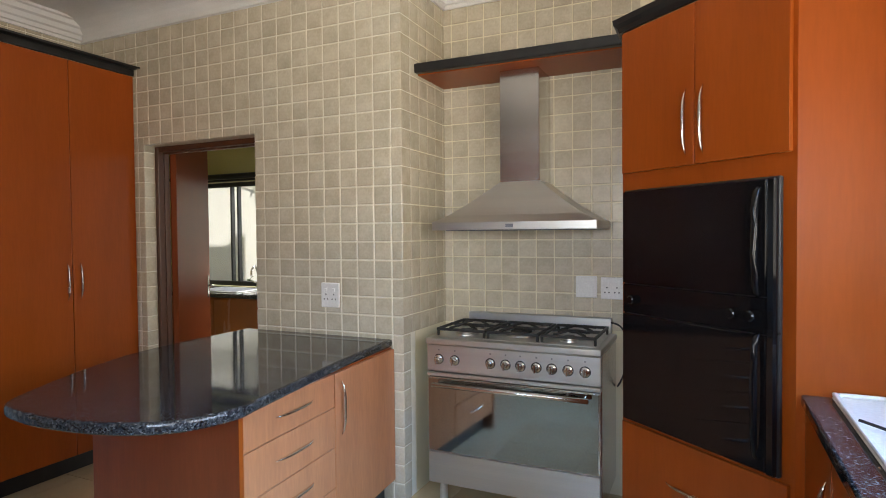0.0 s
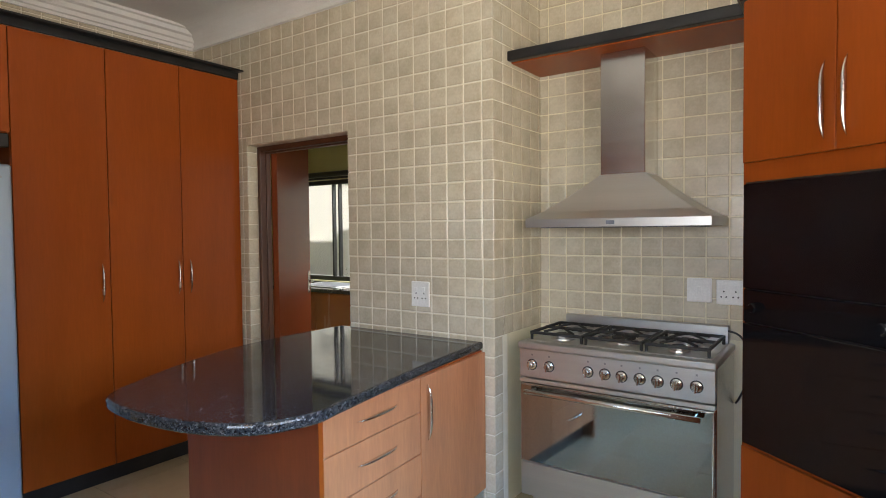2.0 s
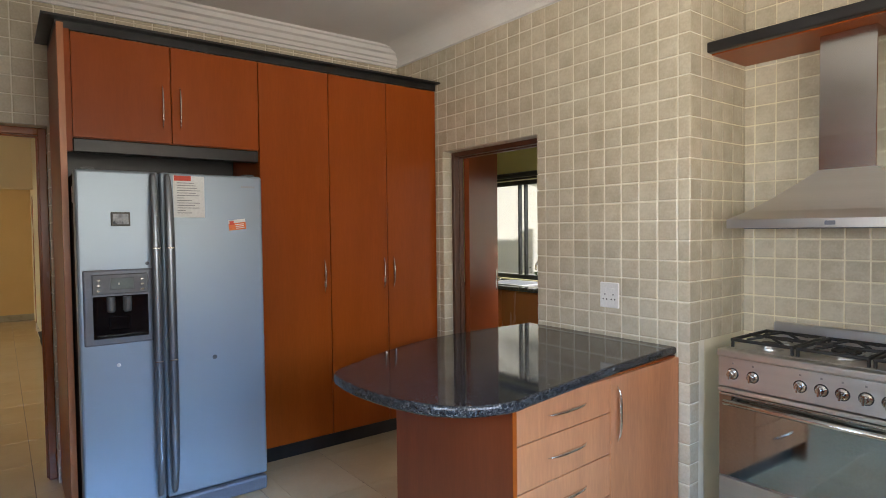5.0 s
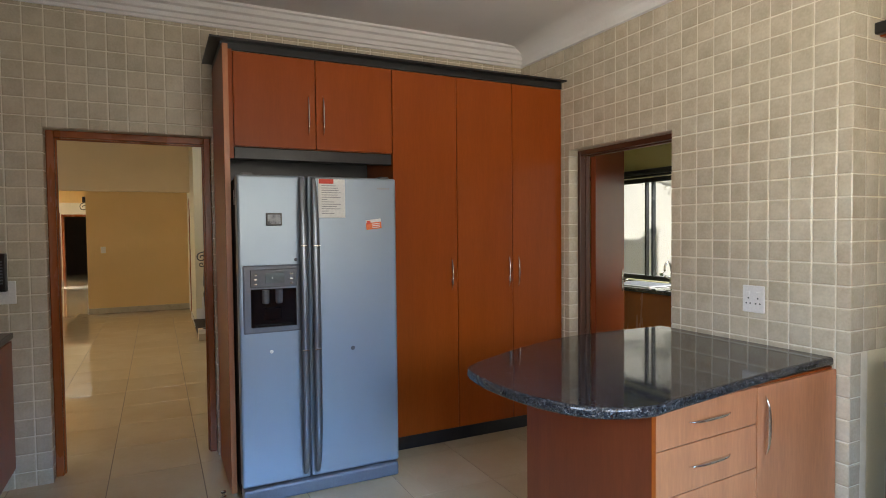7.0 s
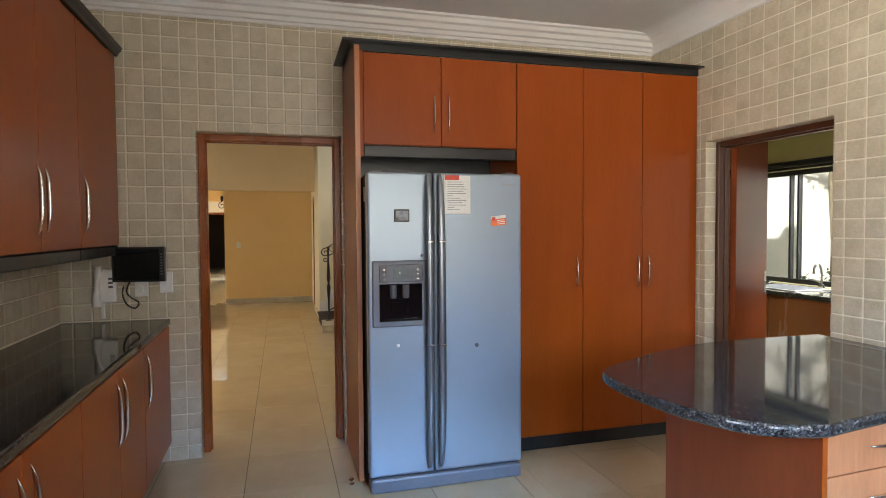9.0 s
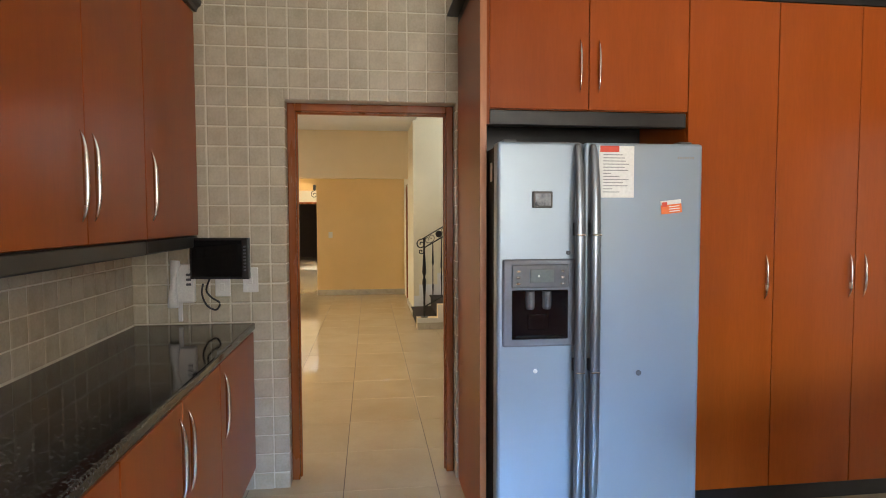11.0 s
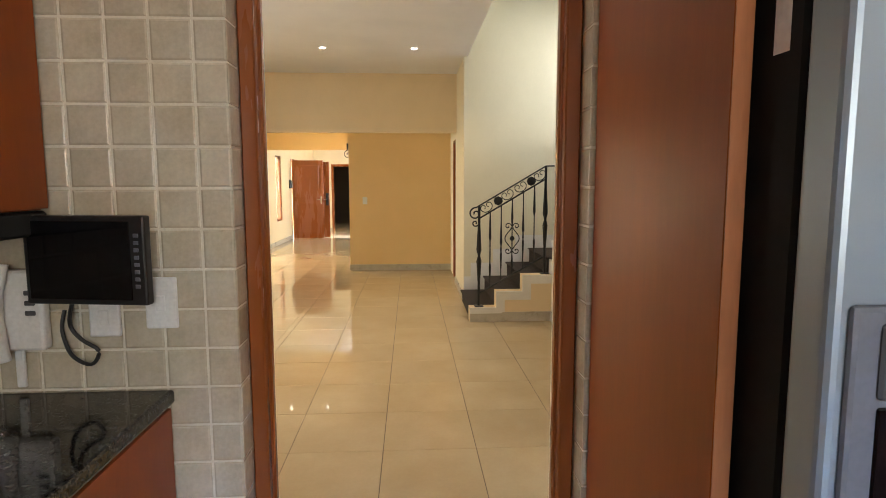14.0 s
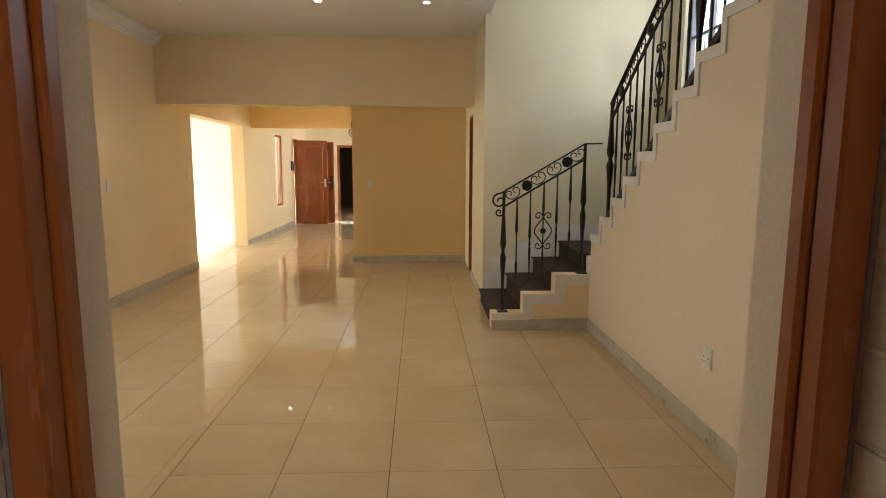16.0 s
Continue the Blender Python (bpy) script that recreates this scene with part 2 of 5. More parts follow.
def box(x0, x1, y0, y1, z0, z1, r=0.0, bm=None, seg=1):
    out = bmesh.new() if bm is None else bm
    b = bmesh.new() if (r and bm is not None) else out
    m = Matrix.LocRotScale(((x0 + x1) / 2, (y0 + y1) / 2, (z0 + z1) / 2), None, (abs(x1 - x0), abs(y1 - y0), abs(z1 - z0)))
    made = bmesh.ops.create_cube(b, size=1, matrix=m)
    if r:
        bmesh.ops.bevel(b, geom=list({e for v in made["verts"] for e in v.link_edges}), offset=r, segments=seg, affect="EDGES", profile=0.5)
        if b is not out:
            join(out, b)
    return out


def join(out, b):
    vs = {v: out.verts.new(v.co) for v in b.verts}
    for f in b.faces:
        out.faces.new([vs[v] for v in f.verts])
    b.free()
    return out


def prism(points, z0, z1, r=0.0, seg=2):
    """An upright prism over an outline of (x, y)."""
    bm = bmesh.new()
    lo = [bm.verts.new((x, y, z0)) for x, y in points]
    hi = [bm.verts.new((x, y, z1)) for x, y in points]
    top = bm.faces.new(hi)
    bot = bm.faces.new(lo[::-1])
    n = len(points)
    for i in range(n):
        bm.faces.new((lo[i], lo[(i + 1) % n], hi[(i + 1) % n], hi[i]))
    bmesh.ops.recalc_face_normals(bm, faces=bm.faces)
    if r:
        bmesh.ops.bevel(bm, geom=list({*top.edges, *bot.edges}), offset=r, segments=seg, affect="EDGES", profile=0.5)
    return bm


def side_prism(points, a0, a1, axis="x"):
    """A prism over an outline of (u, z), stretched along x (u is y) or along y (u is x)."""
    bm = bmesh.new()
    mk = (lambda u, z, a: (a, u, z)) if axis == "x" else (lambda u, z, a: (u, a, z))
    lo = [bm.verts.new(mk(u, z, a0)) for u, z in points]
    hi = [bm.verts.new(mk(u, z, a1)) for u, z in points]
    n = len(points)
    bm.faces.new(lo)
    bm.faces.new(hi[::-1])
    for i in range(n):
        bm.faces.new((lo[i], hi[i], hi[(i + 1) % n], lo[(i + 1) % n]))
    bmesh.ops.recalc_face_normals(bm, faces=bm.faces)
    return bm


def sweep(pts, radii, n=8, bm=None, flat=1.0, up=(0, 0, 1)):
    """A round or flattened bar along points; radii: one or one a point."""
    bm = bmesh.new() if bm is None else bm
    pts = [Vector(p) for p in pts]
    if isinstance(radii, (int, float)):
        radii = [radii] * len(pts)
    rings = []
    for i, p in enumerate(pts):
        d = (pts[min(i + 1, len(pts) - 1)] - pts[max(i - 1, 0)]).normalized()
        a = d.cross(Vector(up))
        if a.length < 0.05:
            a = d.cross(Vector((1, 0, 0)))
        a.normalize()
        b = a.cross(d).normalized()
        rings.append([bm.verts.new(p + radii[i] * (math.cos(k * math.tau / n) * a + flat * math.sin(k * math.tau / n) * b)) for k in range(n)])
    for r0, r1 in zip(rings, rings[1:]):
        for k in range(n):
            bm.faces.new((r0[k], r0[(k + 1) % n], r1[(k + 1) % n], r1[k]))
    bm.faces.new(rings[0][::-1])
    bm.faces.new(rings[-1])
    return bm


def lathe(profile, n=16, at=(0, 0, 0), axis="z", bm=None):
    """A turned body from (radius, height) pairs."""
    bm = bmesh.new() if bm is None else bm
    rings = []
    for r, h in profile:
        ring = []
        for k in range(n):
            c, s = r * math.cos(k * math.tau / n), r * math.sin(k * math.tau / n)
            v = {"z": (c, s, h), "y": (c, h, -s), "x": (h, c, s)}[axis]
            ring.append(bm.verts.new(Vector(v) + Vector(at)))
        rings.append(ring)
    for r0, r1 in zip(rings, rings[1:]):
        for k in range(n):
            bm.faces.new((r0[k], r0[(k + 1) % n], r1[(k + 1) % n], r1[k]))
    bm.faces.new(rings[0][::-1])
    bm.faces.new(rings[-1])
    return bm


def smooth_line(ctrl, closed=False, steps=6):
    """Catmull-Rom through control points."""
    out, n = [], len(ctrl)
    for i in range(n if closed else n - 1):
        p = [Vector(ctrl[(i + j) % n] if closed else ctrl[min(max(i + j, 0), n - 1)]) for j in (-1, 0, 1, 2)]
        for s in range(steps):
            u = s / steps
            out.append(0.5 * (2 * p[1] + (p[2] - p[0]) * u + (2 * p[0] - 5 * p[1] + 4 * p[2] - p[3]) * u * u + (3 * p[1] - p[0] - 3 * p[2] + p[3]) * u ** 3))
    if not closed:
        out.append(Vector(ctrl[-1]))
    return out


def solid(name, cells, mat, label, category, parent=None):
    ob = new(name, mesh(name, cells, mat))
    tagged(ob, label, category, kind="structure")
    return ob


def wall(name, axis, face, back, a0, a1, z0, z1, mat, label, holes=(), category="wall"):
    """A wall with openings cut through it. axis: along which it runs; holes: (a0, a1, z0, z1)."""
    us = sorted({a0, a1, *[min(max(h[i], a0), a1) for h in holes for i in (0, 1)]})
    vs = sorted({z0, z1, *[min(max(h[i], z0), z1) for h in holes for i in (2, 3)]})
    full = {}
    for i in range(len(us) - 1):
        for j in range(len(vs) - 1):
            u, v = (us[i] + us[i + 1]) / 2, (vs[j] + vs[j + 1]) / 2
            full[i, j] = not any(h[0] < u < h[1] and h[2] < v < h[3] for h in holes)
    bm = bmesh.new()
    seen = {}

    def vert(u, d, v):
        key = (round(u, 5), round(d, 5), round(v, 5))
        if key not in seen:
            seen[key] = bm.verts.new((u, d, v) if axis == "x" else (d, u, v))
        return seen[key]
    for (i, j), on in full.items():
        if not on:
            continue
        u0, u1, v0, v1 = us[i], us[i + 1], vs[j], vs[j + 1]
        for d in (face, back):
            bm.faces.new([vert(u0, d, v0), vert(u1, d, v0), vert(u1, d, v1), vert(u0, d, v1)])
        for di, dj, q in ((-1, 0, ((u0, v0), (u0, v1))), (1, 0, ((u1, v0), (u1, v1))), (0, -1, ((u0, v0), (u1, v0))), (0, 1, ((u0, v1), (u1, v1)))):
            if not full.get((i + di, j + dj)):
                (p, q0), (r, s) = q
                bm.faces.new([vert(p, face, q0), vert(r, face, s), vert(r, back, s), vert(p, back, q0)])
    bmesh.ops.recalc_face_normals(bm, faces=bm.faces)
    return solid(name, bm, mat, label, category)


def tile_piece(w, h, d=0.007, c=0.0045):
    """One cushioned tile as vertices and faces, in (u, v, out)."""
    return ([(0, 0, 0), (w, 0, 0), (w, h, 0), (0, h, 0), (0, 0, d * 0.55), (w, 0, d * 0.55), (w, h, d * 0.55), (0, h, d * 0.55),
             (c, c, d), (w - c, c, d), (w - c, h - c, d), (c, h - c, d)],
            [(0, 1, 5, 4), (1, 2, 6, 5), (2, 3, 7, 6), (3, 0, 4, 7), (4, 5, 9, 8), (5, 6, 10, 9), (6, 7, 11, 10), (7, 4, 8, 11), (8, 9, 10, 11)])


TILE_MESH = {}


def tiles(parent, origin, u, out, a0, a1, z0, z1, holes=(), single=None, pitch=TILE, rise=TILE_UP, gap=0.0068, start=None, mat=None, depth=0.0042):
    """Tiles over a rectangle of a wall. u: along it; out: away from it; single: (a0, a1, z0, z1) within which whole tiles are objects of their own."""
    mat = mat or TILE_M
    u, out, origin = Vector(u), Vector(out), Vector(origin)
    v = out.cross(u)
    flip = v.z < 0 or (abs(v.z) < 0.5 and v.dot(Vector((0, 1, 0))) < 0)
    if flip:
        v = -v
    rot = Matrix((u, v, out)).transposed()
    key = (round(pitch, 4), round(rise, 4), depth, flip, tuple(rot.row[0]), mat.name)
    verts, faces = [], []
    n = 0
    start = start if start is not None else a0
    i = math.floor((a0 - start) / pitch) - 1
    while start + i * pitch < a1 - 0.004:
        p0, p1 = max(start + i * pitch + gap / 2, a0), min(start + (i + 1) * pitch - gap / 2, a1)
        i += 1
        if p1 - p0 < 0.012:
            continue
        j = 0
        while z0 + j * rise < z1 - 0.004:
            q0, q1 = z0 + j * rise + gap / 2, min(z0 + (j + 1) * rise - gap / 2, z1)
            j += 1
            if q1 - q0 < 0.012:
                continue
            boxes = [(p0, p1, q0, q1)]
            for h in holes:
                rest = []
                for a, b, c, d in boxes:
                    if b <= h[0] or a >= h[1] or d <= h[2] or c >= h[3]:
                        rest.append((a, b, c, d))
                        continue
                    if a < h[0]:
                        rest.append((a, h[0], c, d))
                    if b > h[1]:
                        rest.append((h[1], b, c, d))
                    if d > h[3]:
                        rest.append((max(a, h[0]), min(b, h[1]), h[3], d))
                    if c < h[2]:
                        rest.append((max(a, h[0]), min(b, h[1]), c, h[2]))
                boxes = rest
            for a, b, c, d in boxes:
                if b - a < 0.012 or d - c < 0.012:
                    continue
                pv, pf = tile_piece(b - a, d - c, depth)
                if flip:
                    pf = [f[::-1] for f in pf]
                whole = b - a > pitch - gap - 0.001 and d - c > rise - gap - 0.001
                if single and whole and n < 300 and single[0] < a and b < single[1] and single[2] < c and d < single[3]:
                    if key not in TILE_MESH:
                        me = bpy.data.meshes.new("tile")
                        me.from_pydata([rot @ Vector(p) for p in pv], [], pf)
                        me.materials.append(mat)
                        TILE_MESH[key] = me
                    ob = new("tile", TILE_MESH[key])
                    ob.location = origin + a * u + c * v
                    ob.parent = parent
                    n += 1
                else:
                    k = len(verts)
                    jig = random.uniform(-0.0008, 0.0008)
                    verts += [tuple(origin + rot @ Vector((a + x, c + y, z + (jig if z > 0 else 0)))) for x, y, z in pv]
                    faces += [tuple(q + k for q in f) for f in pf]
    if verts:
        me = bpy.data.meshes.new("tiles")
        me.from_pydata(verts, [], faces)
        me.materials.append(mat)
        ob = new("tiles", me)
        ob.parent = parent
        tagged(ob, kind="stuff")


# ---- structure ----
ground = solid("ground", box(-400, 400, -400, 400, -0.5, -0.12), SOIL, "dry brown ground outside the house", "ground")
floor = solid("floor", box(-24.0, EX + 0.14, -7.0, 5.2, -0.10, -0.0025), FGROUT, "cream polished floor tiles laid through kitchen and hall", "floor")

DOOR_N = (-2.955, -2.008, -1, 2.02)
DOOR_W = (-0.311, 0.598, -1, 2.066)
wall_north = wall("wall_north", "x", NY, NY + 0.14, WX, AX, -0.006, CEIL, GROUT, "kitchen wall covered in small beige stone-look tiles", [DOOR_N])
wall_west = wall("wall_west", "y", WX, HALLX, LWY - 0.14, NY + 0.141, -0.006, 5.5, GROUT, "tiled kitchen wall with a doorway to the hall", [DOOR_W])
WIN_S = (-0.70, 1.00, 1.08, 2.20)
wall_south = wall("wall_south", "x", SY, SY - 0.14, WX, EX + 0.14, -0.006, CEIL, GROUT, "tiled wall behind the long kitchen counter", [WIN_S])
WIN_E = (0.20, 2.22, 1.06, 2.37)
wall_east = wall("wall_east", "y", EX, EX + 0.14, SY, AY + 0.14, -0.006, CEIL, GROUT, "tiled kitchen wall with a wide window", [WIN_E])
wall_alcove_side = wall("wall_alcove_side", "y", AX, AX - 0.14, NY + 0.142, AY + 0.14, -0.006, CEIL, PALE, "side of the cooker alcove, tiled above the counter line")
wall_alcove_back = wall("wall_alcove_back", "x", AY, AY + 0.14, AX + 0.001, EX, -0.006, CEIL, PALE, "back of the cooker alcove, tiled above the cooker")
ceiling = solid("ceiling", box(HALLX + 0.02, EX + 0.14, SY - 0.14, 5.1, CEIL, CEIL + 0.12), WHITE, "plain white kitchen ceiling", "ceiling")

# hall: paint on the far side of the kitchen wall, side walls, header
wall("wall_hall_east", "y", HALLX - 0.004, HALLX - 0.012, LWY, 2.65, -0.006, 5.4, CREAM, "cream painted wall round the kitchen doorway", [DOOR_W])
DOOR_SIDE = (-10.95, -10.35, -1, 2.06)
OPEN_L = (-13.5, -11.15, -1, 2.10)
SIDE_WIN = (-16.35, -15.75, 0.55, 2.08)
FRONT = (-18.45, -17.5, -1, 2.08)
wall_hall_left = wall("wall_hall_left", "x", LWY, LWY - 0.22, -23.8, HALLX - 0.012, -0.006, CEIL, CREAM, "long cream wall with an opening to a sunlit room", [OPEN_L, SIDE_WIN, FRONT, (-7.6, -5.2, 0.95, 2.10)])
SBX = -9.04
wall_header = wall("wall_header", "y", SBX, HDX - 0.16, 0.778, 2.65, -0.006, 5.4, PALE, "tall pale wall behind the foot of the stairs")
wall("wall_header_beam", "y", HDX + 0.002, HDX - 0.158, LWY, 0.777, 2.12, CEIL, CREAM, "cream header over the wide opening")
wall_yellow = wall("wall_yellow", "y", -11.65, -14.0, -0.855, 1.1, -0.006, CEIL, YELLOW, "warm yellow painted wall in the passage")
wall_passage = wall("wall_passage", "x", 0.80, 0.94, -11.65, HDX - 0.16, -0.006, CEIL, PALE, "pale wall of the passage with a dark doorway", [DOOR_SIDE])
wall("wall_second_header", "y", -14.0, -14.16, LWY, -0.855, 2.10, CEIL, YELLOW, "yellow header over the way to the entrance")
DARK = (-2.39, -1.45, -1, 2.05)
wall("wall_entrance_end", "y", -21.1, -21.24, LWY, 3.0, -0.006, CEIL, PALE, "pale end wall of the entrance hall with a dark doorway", [DARK])
# hole is out of view, cut for the added entrance fill lamp
wall("wall_entrance_right", "x", 3.0, 3.14, -21.2, -10.2, -0.006, CEIL, PALE, "plain pale wall closing the entrance hall", [(-19.0, -16.2, 0.95, 2.30)])
wall("wall_dark_room", "y", -23.6, -23.8, LWY, 3.0, -0.006, CEIL, UNLIT, "plain wall coloured dark to stand for an unlit room")
wall("wall_stair_back", "x", 2.65, 2.85, HDX, HALLX - 0.012, -0.006, 5.4, PALE, "tall pale wall behind the stairs with a high window", [(-8.75, -7.45, 2.12, 3.35)])
wall("wall_stairwell_upper", "x", 0.678, 0.818, HDX, HALLX - 0.012, CEIL + 0.10, 5.4, PALE, "upper wall over the edge of the hall ceiling")
solid("ceiling_hall", box(HDX, HALLX - 0.012, LWY - 0.2, 0.818, CEIL, CEIL + 0.10), WHITE, "plain white hall ceiling with downlights", "ceiling")
solid("ceiling_stairwell", box(HDX, HALLX, 0.678, 2.85, 5.4, 5.5), WHITE, "high white ceiling over the stairs", "ceiling")
solid("ceiling_entrance", box(-23.8, HDX - 0.16, LWY - 0.2, 3.14, CEIL, CEIL + 0.10), WHITE, "plain white ceiling of the entrance", "ceiling")
# sunlit room beyond the left opening
wall("wall_lounge_south", "x", -6.6, -6.75, -15.2, -9.2, -0.006, CEIL, TRIMW, "white wall with a wide window in a sunlit room", [(-14.1, -10.7, 0.45, 2.55)])
wall("wall_lounge_west", "y", -15.2, -15.34, -6.75, LWY - 0.22, -0.006, CEIL, TRIMW, "pale wall of a sunlit room")
wall("wall_lounge_east", "y", -9.2, -9.06, -6.75, LWY - 0.22, -0.006, CEIL, TRIMW, "pale wall of a sunlit room")
solid("ceiling_lounge", box(-15.34, -9.06, -6.75, LWY - 0.2, CEIL, CEIL + 0.1), WHITE, "white ceiling of a sunlit room", "ceiling")
# scullery
SCY = 4.80
WIN_SC = (-4.75, -2.75, 0.906, 1.97)
wall("wall_scullery_north", "x", SCY, SCY + 0.2, -5.2, AX - 0.14, -0.006, CEIL, OLIVE, "olive yellow scullery wall with a wide window", [WIN_SC])
wall("wall_scullery_west", "y", -5.2, -5.34, NY, SCY + 0.2, -0.006, CEIL, OLIVE, "olive yellow scullery side wall")
wall("wall_scullery_back", "x", NY + 0.144, NY + 0.16, -5.2, AX - 0.14, -0.006, CEIL, OLIVE, "olive yellow paint on the back of the kitchen wall", [DOOR_N])
solid("ceiling_scullery", box(-5.34, HALLX + 0.02, NY, SCY + 0.2, CEIL, CEIL + 0.1), WHITE, "white scullery ceiling", "ceiling")
wall("wall_closing", "x", NY + 0.001, NY + 0.14, -5.34, HALLX - 0.001, -0.006, CEIL, OLIVE, "plain wall closing the scullery")

# cornice of the kitchen: stepped mouldings mitred by overlap
PROFILE = [(0.0, 0.0), (0.018, 0.0), (0.022, 0.018), (0.038, 0.022), (0.044, 0.045), (0.062, 0.052), (0.072, 0.080), (0.092, 0.090), (0.100, 0.118), (0.118, 0.124), (0.120, 0.139), (0.0, 0.139)]


COVE = [(0.0, 0.0)] + [(0.02 + 0.20 * (1 - math.cos(k * math.pi / 16)), 0.006 + 0.132 * math.sin(k * math.pi / 16)) for k in range(9)] + [(0.0, 0.139)]


def cornice(name, axis, face, sign, a0, a1, z=CEIL - 0.14, profile=PROFILE):
    bm = side_prism([(face + sign * d, z + h) for d, h in profile], a0, a1, "x" if axis == "x" else "y")
    return solid(name, bm, WHITE, "stepped white plaster cornice under the ceiling", "cornice")


cornice("cornice_west", "y", WX, 1, SY, NY)
tagged(cornice("cornice_north", "x", NY, -1, WX, AX, profile=COVE), "plain white coved edge between tiled wall and ceiling", "cornice", kind="structure")
cornice("cornice_alcove_side", "y", AX, 1, NY - 0.12, AY)
cornice("cornice_alcove_back", "x", AY, -1, AX, EX)
cornice("cornice_south", "x", SY, 1, WX, EX)
cornice("cornice_east", "y", EX, -1, SY, AY)
cornice("cornice_hall_left", "x", LWY, 1, HDX, HALLX - 0.012)


# skirtings of the hall
def skirting(axis, face, sign, a0, a1, h=0.10):
    x = (a0, a1, face, face + sign * 0.014) if axis == "x" else (face, face + sign * 0.014, a0, a1)
    return solid("baseboard", box(min(x[0], x[1]), max(x[0], x[1]), min(x[2], x[3]), max(x[2], x[3]), 0.0, h, 0.003), SKIRT, "beige tile skirting along the wall", "skirting")


skirting("x", LWY, 1, -11.15, HALLX - 0.02)
skirting("x", LWY, 1, -17.5, -13.5)
skirting("y", -11.65, 1, -0.855, 0.80)
skirting("x", 0.778, -1, HDX - 0.16, SBX)
skirting("x", STY, -1, STX, HALLX - 0.02)
skirting("y", STX, 1, 0.74, STY)
skirting("y", -21.1, 1, -1.4, 3.0)
skirting("x", -0.855, -1, -14.0, -11.65)
skirting("y", HALLX - 0.012, -1, LWY, -0.35)


# door frames and leaves
def door_frame(name, axis, d0, d1, a0, a1, top, w, label, mat=None):
    """d0, d1: its depth across the wall; a0, a1: outer sides; w: width of each member."""
    t = thing(name, label, "door frame", kind="structure")
    for nm, (p0, p1, z0, z1) in (("jamb", (a0, a0 + w, 0, top)), ("jamb", (a1 - w, a1, 0, top)), ("lintel", (a0 + w, a1 - w, top - w, top))):
        for k, (e, s) in enumerate(((0.0, 0.0), (0.55, 0.009))):
            q = (p0, p1) if nm == "lintel" else ((p0, p1 + s) if p0 == a0 else (p0 - s, p1))
            zz = (z0 - s, z1) if nm == "lintel" else (z0, z1)
            dd = (d0, d0 + (d1 - d0) * 0.55) if k == 0 else (d0 + (d1 - d0) * 0.55, d1)
            lo, hi = min(dd), max(dd)
            b = box(q[0], q[1], lo, hi, zz[0], zz[1], 0.004) if axis == "x" else box(lo, hi, q[0], q[1], zz[0], zz[1], 0.004)
            part("stop" if k else nm, b, mat or DOORW, t)
    return t


door_frame("door_frame_hall", "y", -3.642, -3.708, DOOR_W[0] + 0.004, DOOR_W[1] - 0.004, 2.064, 0.042, "varnished reddish-brown timber frame of the hall doorway")
for nm, (p0, p1, z0, z1) in (("trim_reveal_a", (DOOR_W[0] + 0.001, DOOR_W[0] + 0.030, 0, 2.034)), ("trim_reveal_b", (DOOR_W[1] - 0.030, DOOR_W[1] - 0.001, 0, 2.034)), ("trim_reveal_top", (DOOR_W[0] + 0.001, DOOR_W[1] - 0.001, 2.0345, 2.065))):
    solid(nm, box(HALLX - 0.016, -3.709, p0, p1, z0, z1, 0.004), STAIRW, "pale plastered reveal of the hall doorway", "reveal")
door_frame("door_frame_scullery", "x", NY + 0.075, NY + 0.158, DOOR_N[0] + 0.003, DOOR_N[1] - 0.003, 2.018, 0.034, "dark varnished timber frame of the scullery doorway", FRAMED)
door_frame("door_frame_passage", "x", 0.79, 0.94, DOOR_SIDE[0] + 0.003, DOOR_SIDE[1] - 0.003, 2.058, 0.045, "dark timber frame of a doorway in the passage")
door_frame("door_frame_dark_room", "y", -21.09, -21.24, DARK[0] + 0.003, DARK[1] - 0.003, 2.048, 0.06, "dark timber frame of an unlit doorway")
door_frame("door_frame_entrance", "x", LWY + 0.004, LWY - 0.10, FRONT[0] + 0.003, FRONT[1] - 0.003, 2.078, 0.05, "timber frame of the open front door")


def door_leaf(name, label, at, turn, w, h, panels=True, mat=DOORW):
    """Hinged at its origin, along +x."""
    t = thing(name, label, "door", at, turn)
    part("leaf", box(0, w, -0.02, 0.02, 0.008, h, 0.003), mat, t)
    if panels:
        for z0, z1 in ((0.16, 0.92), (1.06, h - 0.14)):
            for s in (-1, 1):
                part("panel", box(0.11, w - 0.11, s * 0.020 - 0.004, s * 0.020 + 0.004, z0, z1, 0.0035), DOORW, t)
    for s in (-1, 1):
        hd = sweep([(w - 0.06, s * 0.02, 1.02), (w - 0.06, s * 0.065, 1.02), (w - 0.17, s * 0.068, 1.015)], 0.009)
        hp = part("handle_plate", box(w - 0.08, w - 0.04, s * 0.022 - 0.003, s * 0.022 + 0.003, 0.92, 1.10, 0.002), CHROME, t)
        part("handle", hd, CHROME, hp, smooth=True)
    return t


# height and swing fit the camera's view; the leaf is taller than its opening
door_leaf("scullery_door", "dark reddish-brown flush door standing open, made over-tall to fit the camera's view", (DOOR_N[0] + 0.045, NY + 0.185, 0), 122, 0.80, 2.13, False, LEAFW)
door_leaf("front_door", "panelled reddish-brown timber front door standing open", (-17.47, LWY + 0.03, 0), 90, 0.80, 2.03)

